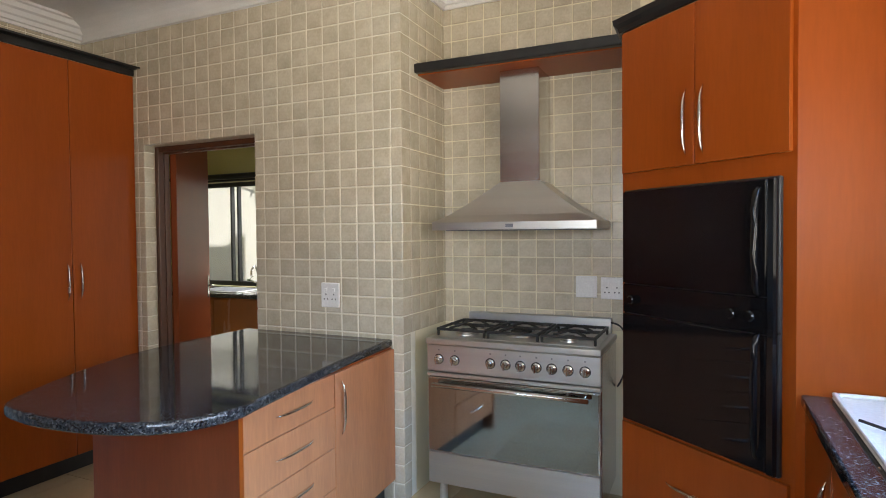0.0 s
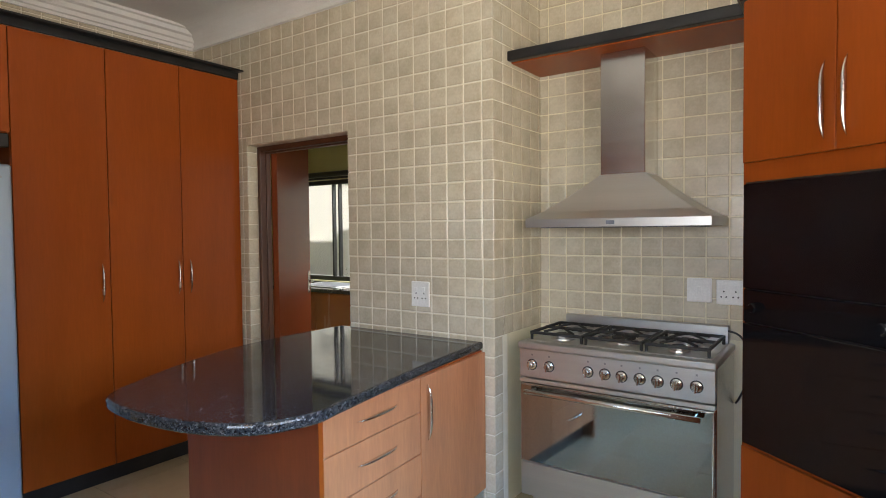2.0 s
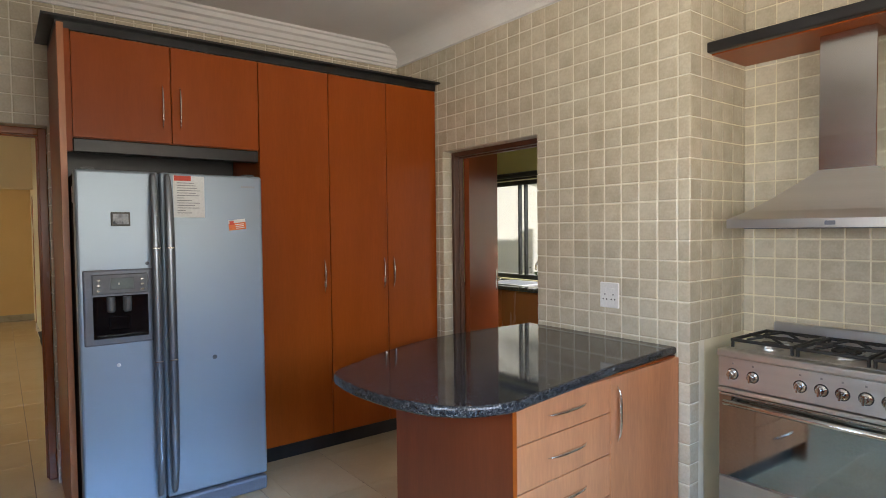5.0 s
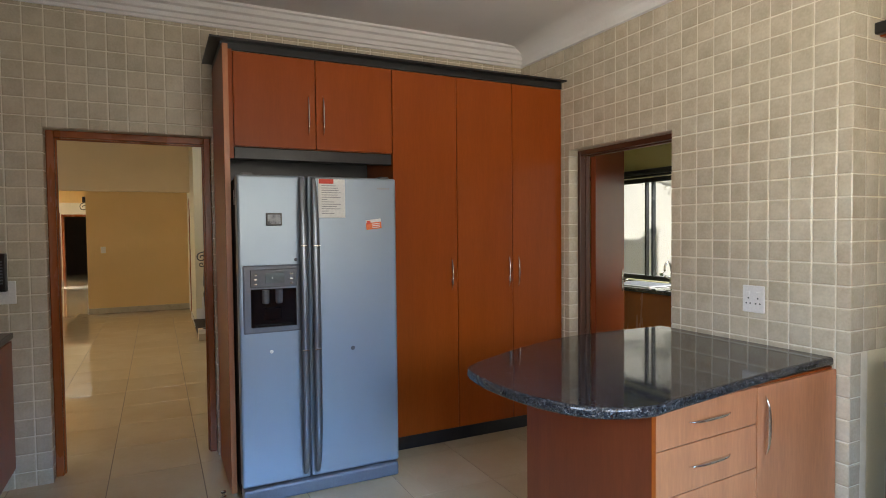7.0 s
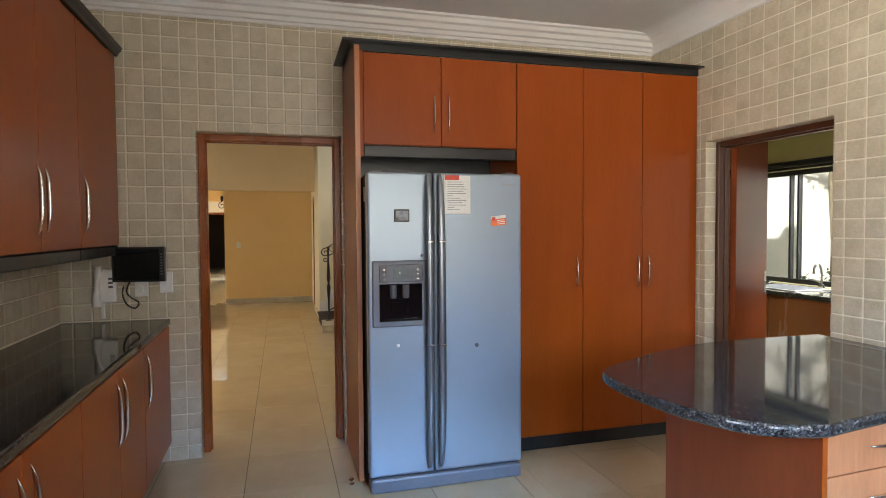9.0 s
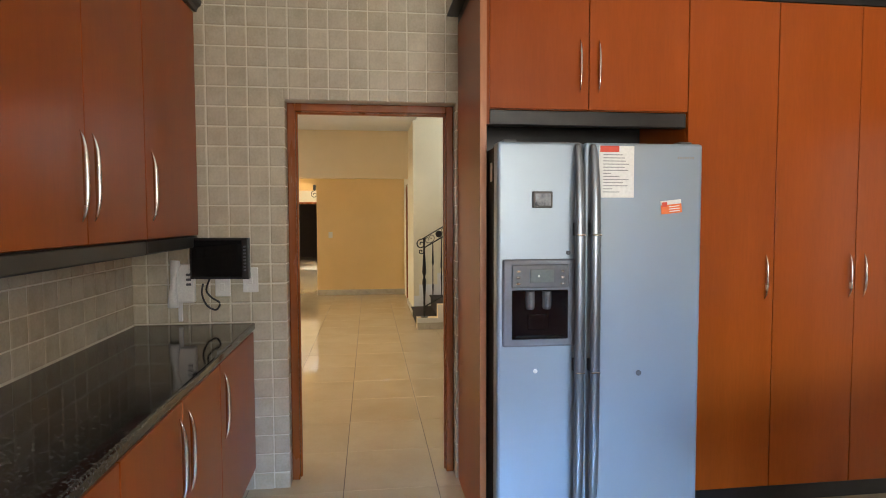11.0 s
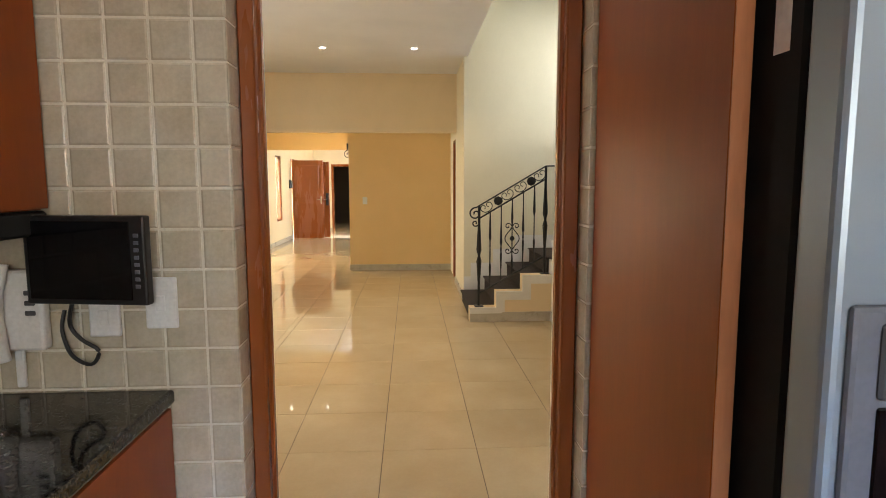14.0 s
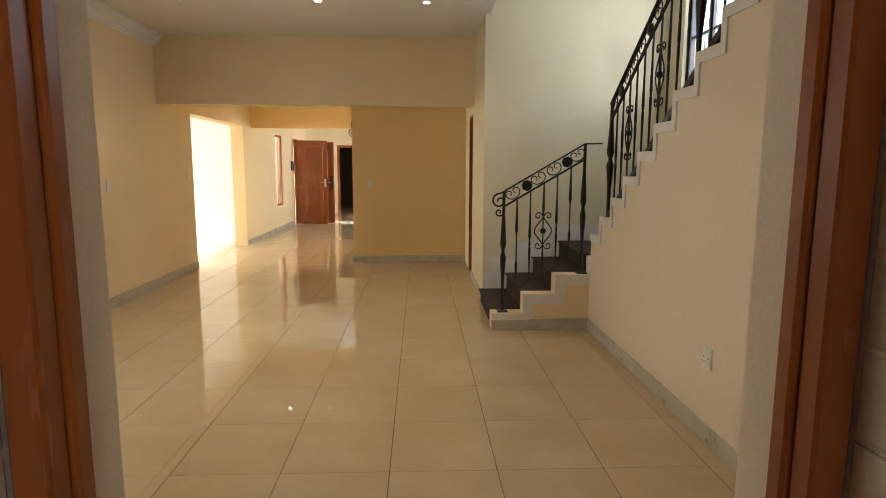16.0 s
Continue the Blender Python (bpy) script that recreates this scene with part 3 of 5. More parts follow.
door_leaf("inner_front_door", "second reddish-brown timber leaf standing open behind the front door", (-17.66, LWY + 0.03, 0), 90, 0.93, 2.0, False, DOORW)
t = thing("door_lock", "black iron lock and latch on the edge of the open door", "lock", (-17.64, LWY + 0.91, 1.02))
part("plate", box(0.0005, 0.012, -0.045, 0.03, -0.16, 0.16, 0.003), WROUGHT, t)
part("latch", lathe([(0.0, 0.012), (0.030, 0.012), (0.030, 0.03), (0.0, 0.034)], 12, (0, 0, 0.08), "x"), WROUGHT, t)
part("grip", sweep([(0.012, -0.01, -0.13), (0.05, -0.01, -0.10), (0.05, -0.01, 0.0), (0.012, -0.01, 0.03)], 0.009, 8), WROUGHT, t)
t = thing("intercom_handset", "small black handset on the pale wall by the front door", "intercom", (-17.25, LWY, 1.42))
part("body", box(-0.05, 0.05, 0.001, 0.04, -0.11, 0.11, 0.008), BLACKW, t)
part("handset", box(-0.045, -0.005, 0.0405, 0.075, -0.10, 0.10, 0.010), BLACKW, t)


# windows
def window(name, label, axis, face, a0, a1, z0, z1, bars, mat, depth=0.05, bar=0.025, cross=()):
    t = thing(name, label, "window", kind="structure")

    def bx(p0, p1, q0, q1, d0=0.0, d1=depth, r=0.003):
        return box(p0, p1, face + d0, face + d1, q0, q1, r) if axis == "x" else box(face + d0, face + d1, p0, p1, q0, q1, r)
    f = 0.045
    for r in ((a0, a0 + f, z0, z1), (a1 - f, a1, z0, z1), (a0 + f, a1 - f, z0, z0 + f), (a0 + f, a1 - f, z1 - f, z1)):
        part("window_frame", bx(*r), mat, t)
    for b in bars:
        part("mullion", bx(b - bar, b + bar, z0 + f, z1 - f), mat, t)
    for zc in cross:
        part("glazing_bar", bx(a0 + f, a1 - f, zc - 0.014, zc + 0.014, 0.008, depth - 0.008), mat, t)
    edges = [a0 + f, *bars, a1 - f]
    for p, q in zip(edges, edges[1:]):
        pane = part("pane", bx(p, q, z0 + f, z1 - f, depth * 0.45, depth * 0.55, 0), GLASS, t, "clear glass pane")
        pane.visible_shadow = False
    return t


window("window_scullery", "black aluminium window over the scullery sink", "x", SCY + 0.06, WIN_SC[0], WIN_SC[1], WIN_SC[2], WIN_SC[3], [-4.075, -3.985, -3.05], ALU, bar=0.010)
window("window_stair", "high window behind the stairs with a pale frame", "x", 2.70, -8.75, -7.45, 2.12, 3.35, [-8.35, -7.9], GREYP, cross=(2.62,))
window("window_kitchen", "wide dark-framed window over the kitchen counter", "y", EX + 0.03, WIN_E[0], WIN_E[1], WIN_E[2], WIN_E[3], [0.87, 1.55], ALU)
# out of view; opening added for the south fill lamps
window("window_counter", "unseen dark-framed window added to light the cooker and north wall", "x", SY - 0.09, WIN_S[0], WIN_S[1], WIN_S[2], WIN_S[3], [0.15], ALU)
window("window_lounge", "wide dark-framed window of the sunlit room", "x", -6.70, -14.1, -10.7, 0.45, 2.55, [-13.0, -11.8], ALU)
# out of view; added as the opening for the hall fill lamp
window("added_hall_window", "unseen wide window added in the hall wall to light the stair wall", "x", LWY - 0.10, -7.6, -5.2, 0.95, 2.10, [-6.4], ALU)
window("window_entrance", "tall narrow timber-framed side window by the front door", "x", LWY - 0.12, SIDE_WIN[0], SIDE_WIN[1], SIDE_WIN[2], SIDE_WIN[3], [], DOORW, depth=0.11)

# unseen slabs, added to keep direct sun out of the windows on that side
solid("sun_slab_kitchen", box(-1.6, 2.4, SY - 2.4, SY - 0.14, 2.40, 2.52), TRIMW, "unseen white slab that keeps sun out of the kitchen's south window", "roof")
solid("sun_slab_hall", box(-8.8, -4.0, LWY - 2.4, LWY - 0.22, 2.40, 2.52), TRIMW, "unseen white slab that keeps sun out of the hall window", "roof")

solid("sun_slab_porch", box(-21.0, -14.8, LWY - 2.6, LWY - 0.22, 2.40, 2.52), TRIMW, "unseen white slab that keeps sun off the front door and side window", "roof")

# unseen block, added to cut the sun in the kitchen window to a narrow beam
solid("sun_blocker", box(2.90, 7.0, -12.0, -1.305, -0.12, 5.4), TRIMW, "unseen white block that keeps sun off most of the kitchen window", "wall")

# garden behind the scullery
solid("garden_wall", box(-14, 6, 8.2, 8.4, -0.12, 3.4), OUTW, "sunlit white plastered garden wall", "wall")
solid("garden_wall_low", box(-12, 2, 6.9, 7.1, -0.12, 0.72), OUTW, "low pale planter wall in the garden", "wall")


def shrub(at, r, h, n, seed):
    rnd = random.Random(seed)
    t = thing("shrub", "leafy green garden shrub in the sun", "shrub", at, group="garden shrubs")
    stems, leaves = bmesh.new(), bmesh.new()
    tips = []
    for k in range(14):
        a, l = rnd.uniform(0, math.tau), rnd.uniform(0.3, 1) * r
        mid = Vector((0.4 * l * math.cos(a), 0.4 * l * math.sin(a), h * rnd.uniform(0.3, 0.6)))
        tip = Vector((l * math.cos(a), l * math.sin(a), h * rnd.uniform(0.6, 1.0)))
        sweep([(0, 0, 0), mid, tip], [0.014, 0.009, 0.004], 5, stems)
        tips.append((mid, tip))
    for k in range(n):
        m, tp = rnd.choice(tips)
        p = m.lerp(tp, rnd.uniform(0.1, 1.15)) + Vector((rnd.gauss(0, 0.07), rnd.gauss(0, 0.07), rnd.gauss(0, 0.06)))
        q = Euler((rnd.uniform(-1, 1), rnd.uniform(-1, 1), rnd.uniform(0, 6.3))).to_matrix()
        l = rnd.uniform(0.05, 0.09)
        v = [leaves.verts.new(p + q @ Vector(c)) for c in ((0, 0, 0), (l * 0.5, l * 0.25, 0.012), (l, 0, 0), (l * 0.5, -l * 0.25, 0.012))]
        leaves.faces.new(v)
    part("stems", stems, SOIL, t)
    part("foliage", leaves, LEAF, t)
    return t


def tree(at, h, crown, n, seed):
    """A slim garden tree: bent trunk, forking limbs and loose clumps of leaves."""
    rnd = random.Random(seed)
    t = thing("tree", "slim garden tree with bare lower limbs and light green leaves", "tree", at, group="garden trees")
    wood, leaves, tips = bmesh.new(), bmesh.new(), []
    trunk = smooth_line([(0, 0, 0), (0.05, 0.02, h * 0.25), (-0.04, 0.05, h * 0.5), (0.06, 0.0, h * 0.8)], steps=5)
    sweep(trunk, [0.055 - 0.035 * k / (len(trunk) - 1) for k in range(len(trunk))], 8, wood)
    for k in range(14):
        p = trunk[int(len(trunk) * rnd.uniform(0.62, 0.98))]
        a, l = rnd.uniform(0, math.tau), rnd.uniform(0.5, 1.0) * crown
        e = p + Vector((l * math.cos(a), l * math.sin(a) * 0.6, rnd.uniform(0.25, 0.75) * crown))
        m = p.lerp(e, 0.5) + Vector((rnd.gauss(0, 0.06), rnd.gauss(0, 0.06), 0.05))
        sweep([p, m, e], [0.022, 0.014, 0.006], 5, wood)
        tips.append((m, e))
        for q in range(3):
            g = m.lerp(e, rnd.uniform(0.2, 1))
            f = g + Vector((rnd.gauss(0, 0.22), rnd.gauss(0, 0.22), rnd.uniform(0.0, 0.35)))
            sweep([g, f], [0.008, 0.003], 4, wood)
            tips.append((g, f))
    for k in range(n):
        m, e = rnd.choice(tips)
        if e.z < h * 0.70:
            continue
        p = m.lerp(e, rnd.uniform(0.3, 1.15)) + Vector((rnd.gauss(0, 0.06), rnd.gauss(0, 0.06), rnd.gauss(0, 0.05)))
        q = Euler((rnd.uniform(-1, 1), rnd.uniform(-1, 1), rnd.uniform(0, 6.3))).to_matrix()
        l = rnd.uniform(0.05, 0.10)
        leaves.faces.new([leaves.verts.new(p + q @ Vector(c)) for c in ((0, 0, 0), (l * 0.5, l * 0.22, 0.012), (l, 0, 0), (l * 0.5, -l * 0.22, 0.012))])
    part("trunk", wood, SOIL, t)
    part("crown", leaves, LEAF, t)
    return t


tree((-5.75, 7.3, -0.12), 4.5, 1.5, 2000, 11)
tree((-9.15, 7.3, -0.12), 4.4, 1.4, 1800, 12)
shrub((-4.5, 7.35, -0.1), 0.5, 1.15, 500, 3)
shrub((-5.9, 7.5, -0.1), 0.6, 1.0, 600, 4)
shrub((-3.4, 7.4, -0.1), 0.5, 0.95, 500, 5)


# ---- kitchen things ----
def bow(length, rise=0.015, w=0.0105, n=13):
    """A slim blade handle with pointed ends along z, standing out along +y from a face at y = 0."""
    pts, rad = [], []
    for k in range(n):
        s = -1 + 2 * k / (n - 1)
        pts.append((0, rise * (1 - s ** 4) + 0.004, s * length / 2))
        rad.append(w * (0.12 + 0.88 * (1 - abs(s) ** 3)))
    return sweep(pts, rad, 8, flat=0.55, up=(1, 0, 0))


def placed(bm, m):
    bmesh.ops.transform(bm, matrix=m, verts=bm.verts)
    return bm


def front(t, name, x0, x1, z0, z1, mat, handle=None, y=0.0, label="", thick=0.018):
    """A door or drawer front of a unit whose front plane is y = 0 and looks to -y. handle: (x, z, length, upright)."""
    g = 0.0022
    d = part(name, box(x0 + g, x1 - g, y - thick, y, z0 + g, z1 - g, 0.0015), mat, t, label)
    if handle:
        hx, hz, ln, upright = handle
        m = pose(hx, y - thick, hz, 0, 0 if upright else 90, 180) if upright else pose(hx, y - thick, hz, 0, 90, 0) @ pose(0, 0, 0, 0, 0, 180)
        part("handle", placed(bow(ln), m), CHROME, d, "satin nickel bow handle", smooth=True)
    return d


# tall cupboards and fridge bridge on the west wall; local frame: x along +y of the room, front looks to +x
def west_unit(name, label, y0, y1, x_front=-3.05):
    t = thing(name, label, "cupboard", (x_front, y0, 0), 90)
    return t, y1 - y0


# local x = room y - y0, local y = -(room x - x_front)
ys = [0.67, 1.140, 1.630, 2.093, 2.535, NY - 0.01]
D = -WX - 3.05 - 0.012
t, w = west_unit("fridge_cupboard", "cherry wood two-door cupboard bridging over the fridge", ys[0], ys[2])
part("body", box(0.0, w - 0.001, 0.002, D, 1.94, 2.478), WOOD, t)
front(t, "door", 0.0, ys[1] - ys[0], 1.942, 2.477, WOOD, (ys[1] - ys[0] - 0.045, 2.142, 0.24, True))
front(t, "door", ys[1] - ys[0], w, 1.942, 2.477, WOOD, (ys[1] - ys[0] + 0.045, 2.142, 0.24, True))
part("light_pelmet", box(0.0, w - 0.004, -0.012, 0.03, 1.868, 1.940, 0.006), BLACKW, t, "black pelmet strip")
part("back_panel", box(0.0, w - 0.001, D - 0.02, D, 0.0, 1.94), BLACKW, t, "dark back of the fridge niche")
t, w = west_unit("end_panel", "tall cherry wood end panel beside the hall doorway", ys[0] - 0.05, ys[0] - 0.003, -3.0)
part("panel", box(-0.014, 0.016, -0.078, -WX - 3.0 - 0.012, 0.0, 2.478, 0.002), WOOD, t)
part("edge_strip", box(-0.013, 0.015, -0.080, -0.0782, 0.0, 2.478), WOOD_LIT, t, "veneered edge toned lighter where it catches light")
part("filler", box(0.0165, w, 0.012, 0.06, 1.868, 2.478), WOOD, t)
for k, (a, b) in enumerate(((ys[2], ys[3]), (ys[3], ys[4]), (ys[4], ys[5]))):
    t, w = west_unit("tall_cupboard", "full-height cherry wood cupboard on a black plinth", a, b)
    t["group"] = "tall cupboards"
    part("body", box(0.001, w - 0.001, 0.002, D, 0.10, 2.478), WOOD, t)
    hx = {0: w - 0.048, 1: w - 0.036, 2: 0.043}[k]
    front(t, "door", 0.0, w, 0.102, 2.477, WOOD, (hx, 1.155, 0.22, True))
    part("plinth", box(0.0, w, 0.03, 0.05, 0.0, 0.098), BLACKW, t, "black plinth board")


def crown(name, label, pts, z0, closed_by, h=0.052, out=0.040):
    """A black crown moulding along a line of (x, y); it leans outwards to the left of the line's way."""
    bm = bmesh.new()
    prof = [(0.0, 0.0), (out * 0.35, 0.0), (out * 0.5, h * 0.35), (out * 0.9, h * 0.62), (out, h), (-0.06, h), (-0.06, h * 0.8), (0.0, h * 0.8)]
    rows = []
    P = [Vector((*p, 0)) for p in pts]
    for i, p in enumerate(P):
        ns = []
        if i > 0:
            d = (p - P[i - 1]).normalized()
            ns.append(Vector((-d.y, d.x, 0)))
        if i < len(P) - 1:
            d = (P[i + 1] - p).normalized()
            ns.append(Vector((-d.y, d.x, 0)))
        n = sum(ns, Vector()).normalized()
        n /= max(n.dot(ns[0]), 0.3)
        rows.append([bm.verts.new(p + n * o + Vector((0, 0, z0 + q))) for o, q in prof])
    m = len(prof)
    for r0, r1 in zip(rows, rows[1:]):
        for k in range(m):
            bm.faces.new((r0[k], r0[(k + 1) % m], r1[(k + 1) % m], r1[k]))
    bm.faces.new(rows[0])
    bm.faces.new(rows[-1][::-1])
    bmesh.ops.recalc_face_normals(bm, faces=bm.faces)
    ob = new(name, mesh(name, bm, BLACKW))
    return tagged(ob, label, "moulding")


crown("crown_moulding", "black crown moulding along the top of the tall cupboards", [(-3.03, NY - 0.006), (-3.03, ys[0] - 0.062), (WX + 0.01, ys[0] - 0.062)][::-1], 2.479, None)


def fridge():
    X, Y0, Y1, TOP = -2.737, 0.642, 1.532, 1.755
    w, d = Y1 - Y0, 0.70
    t = thing("fridge", "silver side-by-side fridge freezer with a water dispenser in a cupboard niche", "fridge", (X, Y0, 0), 90)
    part("body", box(0.004, w - 0.004, 0.085, d, 0.02, TOP - 0.012, 0.006), MATTEB, t, "black side and top casing")
    for a in (0.03, w - 0.09):
        part("hinge_cover", box(a, a + 0.06, 0.03, 0.14, TOP - 0.011, TOP + 0.012, 0.006), DARKP, t)
    split = 0.366

    def leaf(a, b):
        bm = box(a, b, 0.0, 0.078, 0.088, TOP, 0.014, seg=3)
        return bm
    left = part("freezer_door", leaf(0.0, split - 0.003), FRIDGE, t)
    right = part("fridge_door", leaf(split + 0.003, w), FRIDGE, t)
    part("base_grille", box(0.006, w - 0.006, -0.012, 0.10, 0.0, 0.080, 0.014, seg=2), GREYP, t, "grey base grille")
    # long flat handles that taper and bow in at both ends
    for a, host in ((split - 0.033, left), (split + 0.033, right)):
        pts = smooth_line([(a, -0.012, 0.118), (a, -0.032, 0.20), (a, -0.052, 0.42), (a, -0.056, 0.93), (a, -0.052, 1.45), (a, -0.032, TOP - 0.09), (a, -0.012, TOP - 0.010)], steps=4)
        n = len(pts) - 1
        rad = [0.010 + 0.012 * math.sin(math.pi * min(1.0, max(0.0, k / n))) ** 0.6 for k in range(n + 1)]
        part("handle", sweep(pts, rad, 12, flat=0.62, up=(0, 1, 0)), HANDLEM, host, "long satin blue-grey handle", smooth=True)
        for z in (1.375, 0.81):
            part("handle_ring", box(a - 0.0195, a + 0.0195, -0.0705, -0.050, z - 0.003, z + 0.003, 0.002), CHROME, host)
            part("handle_mount", box(a - 0.012, a + 0.012, -0.046, 0.002, z - 0.005, z + 0.050, 0.003), BLACKW, host)
    # dispenser
    dp = part("dispenser_bezel", box(0.022, 0.332, -0.010, 0.004, 0.912, 1.275, 0.008, seg=2), GREYP, left, "grey dispenser surround")
    part("control_panel", box(0.058, 0.300, -0.016, -0.009, 1.157, 1.254, 0.004), DARKP, left)
    part("display", box(0.135, 0.235, -0.019, -0.0155, 1.180, 1.234, 0.001), LCD, left, "glossy grey display")
    for zz in (1.175, 1.201, 1.226):
        for xx in (0.085, 0.272):
            part("button", box(xx - 0.007, xx + 0.007, -0.019, -0.0155, zz - 0.004, zz + 0.004, 0.001), CHROME, left)
    # door is solid here; a black plate stands in for the recess's shade
    part("recess_plate", box(0.060, 0.298, -0.013, -0.008, 0.944, 1.148, 0.003), BLACKG, left, "flat black plate for the shaded dispenser recess")
    for xx in (0.135, 0.205):
        part("spout", lathe([(0.0, 1.070), (0.014, 1.070), (0.019, 1.080), (0.019, 1.143), (0.0, 1.143)], 14, (xx, -0.016, 0)), DARKP, left, "dark grey water spout")
    part("drip_tray", box(0.075, 0.283, -0.030, -0.012, 0.948, 0.958, 0.003), BLACKG, left)
    part("lever", box(0.125, 0.215, -0.022, -0.012, 0.985, 1.050, 0.004), BLACKG, left)
    part("display_digit", box(0.168, 0.174, -0.0205, -0.0185, 1.202, 1.212), LABELW, left)
    part("round_magnet", lathe([(0.0, -0.004), (0.009, -0.003), (0.010, 0.001)], 12, (0.163, 0, 0.808), "y"), WHITEP, left, "small white round mark")
    part("lock", lathe([(0.009, 0.004), (0.009, -0.006), (0.004, -0.008)], 12, (0.300, 0, 1.300), "y"), DARKP, left)
    part("magnet", box(0.146, 0.230, -0.010, 0.002, 1.485, 1.553, 0.003), BLACKW, left, "small dark framed magnet")
    part("magnet_photo", box(0.155, 0.221, -0.013, -0.0095, 1.494, 1.544, 0.001), PHOTO, left)
    lab = part("info_label", box(0.430, 0.582, -0.0015, 0.0005, 1.528, 1.742), LABELW, right, "white printed information label")
    part("label_header", box(0.434, 0.516, -0.0030, -0.0012, 1.716, 1.742), LABELR, right, "red printed header")
    rnd = random.Random(5)
    for k in range(13):
        z = 1.705 - k * 0.0128
        part("print_line", box(0.448, 0.448 + rnd.uniform(0.03, 0.115), -0.0028, -0.0012, z - 0.0018, z + 0.0018), INK, right)
    tilt = pose(0.750, 0, 1.488, 0, -6, 0)
    part("sticker", placed(box(-0.046, 0.046, -0.0015, 0.0005, -0.026, 0.012), tilt), LABELO, right, "orange and white sticker")
    part("sticker_patch", placed(box(-0.046, 0.046, -0.0015, 0.0005, 0.0125, 0.030), tilt), LABELW, right, "white printed strip")
    part("sticker_mark", placed(box(-0.040, -0.018, -0.003, -0.0012, 0.004, 0.024), tilt), LABELR, right)
    for k in range(3):
        part("sticker_print", placed(box(-0.010, 0.036, -0.003, -0.0012, -0.019 + k * 0.010, -0.015 + k * 0.010), tilt), LABELW, right)
    part("rating_plate", box(0.003, 0.0038, 0.115, 0.150, 1.60, 1.68), LABELW, t, "small white rating label")
    for k in range(7):
        part("nameplate_bar", box(0.775 + k * 0.011, 0.782 + k * 0.011, -0.002, 0.0005, 1.690, 1.700), INK, right)
    part("scuff", lathe([(0.012, 0.002), (0.012, -0.002), (0.008, -0.003)], 12, (0.615, 0, 0.785), "y"), DARKP, right, "round lock mark")
    return t


fridge()
t = thing("door_stop", "small brass door stop on the floor by the end panel", "door stop", (-2.90, 0.560, 0))
part("base", lathe([(0.016, 0.0), (0.016, 0.006), (0.008, 0.010), (0.008, 0.022), (0.013, 0.026), (0.013, 0.034), (0.007, 0.037)], 14), CHROME, t)
part("rubber", lathe([(0.0135, 0.027), (0.0145, 0.030), (0.0135, 0.033)], 14), BLACKW, t, "black rubber ring")


# peninsula
def peninsula():
    F = [(-1.018, 1.79), (-1.093, NY - 0.012)]
    skew = math.degrees(math.atan2(F[1][0] - F[0][0], F[1][1] - F[0][1]))
    L = math.dist(*F)
    t = thing("peninsula_cabinet", "cherry wood peninsula cabinet with drawers under a granite top", "cabinet", (*F[0], 0), 90 - skew)
    # local x runs to the wall, local y into the cabinet
    part("body", box(0.0, L, 0.002, 0.60, 0.12, 0.824), WOOD, t)
    part("plinth", box(0.02, L, 0.05, 0.58, 0.0, 0.119), BLACKW, t, "black plinth")
    part("end_panel", box(-0.020, -0.001, -0.018, 0.670, 0.0, 0.824, 0.0015), WOOD_SHADED, t, "reddish veneer toned darker for its shaded side")
    part("edge_strip", box(-0.021, -0.0005, -0.0195, -0.0182, 0.0, 0.824), WOOD, t)
    s = 0.585
    for z0, z1 in ((0.675, 0.822), (0.50, 0.675), (0.325, 0.50), (0.122, 0.325)):
        front(t, "drawer_front", 0.0, s, z0, z1, WOOD_LIT, (0.29, (z0 + z1) / 2 + 0.005, 0.24, False), label="cherry veneer toned lighter for its lit side")
    front(t, "door", s, L, 0.122, 0.820, WOOD_LIT, (s + 0.05, 0.66, 0.24, True), label="cherry veneer toned lighter for its lit side")
    ctrl = [(-1.090, NY - 0.009), (-1.04, 2.45), (-0.955, 1.86), (-0.938, 1.70), (-1.016, 1.532), (-1.192, 1.436), (-1.42, 1.400), (-1.60, 1.408), (-1.722, 1.452), (-1.826, 1.615), (-1.97, 1.92), (-2.075, 2.30), (-2.08, NY - 0.009)]
    line = smooth_line([(x, y, 0) for x, y in ctrl], steps=5)
    top = prism([(p.x, p.y) for p in line][::-1], 0.828, 0.868, 0.012, 3)
    ob = new("granite_worktop", mesh("granite_worktop", top, GRANITE))
    tagged(ob, "speckled black granite worktop with rounded end on the peninsula", "worktop")


peninsula()


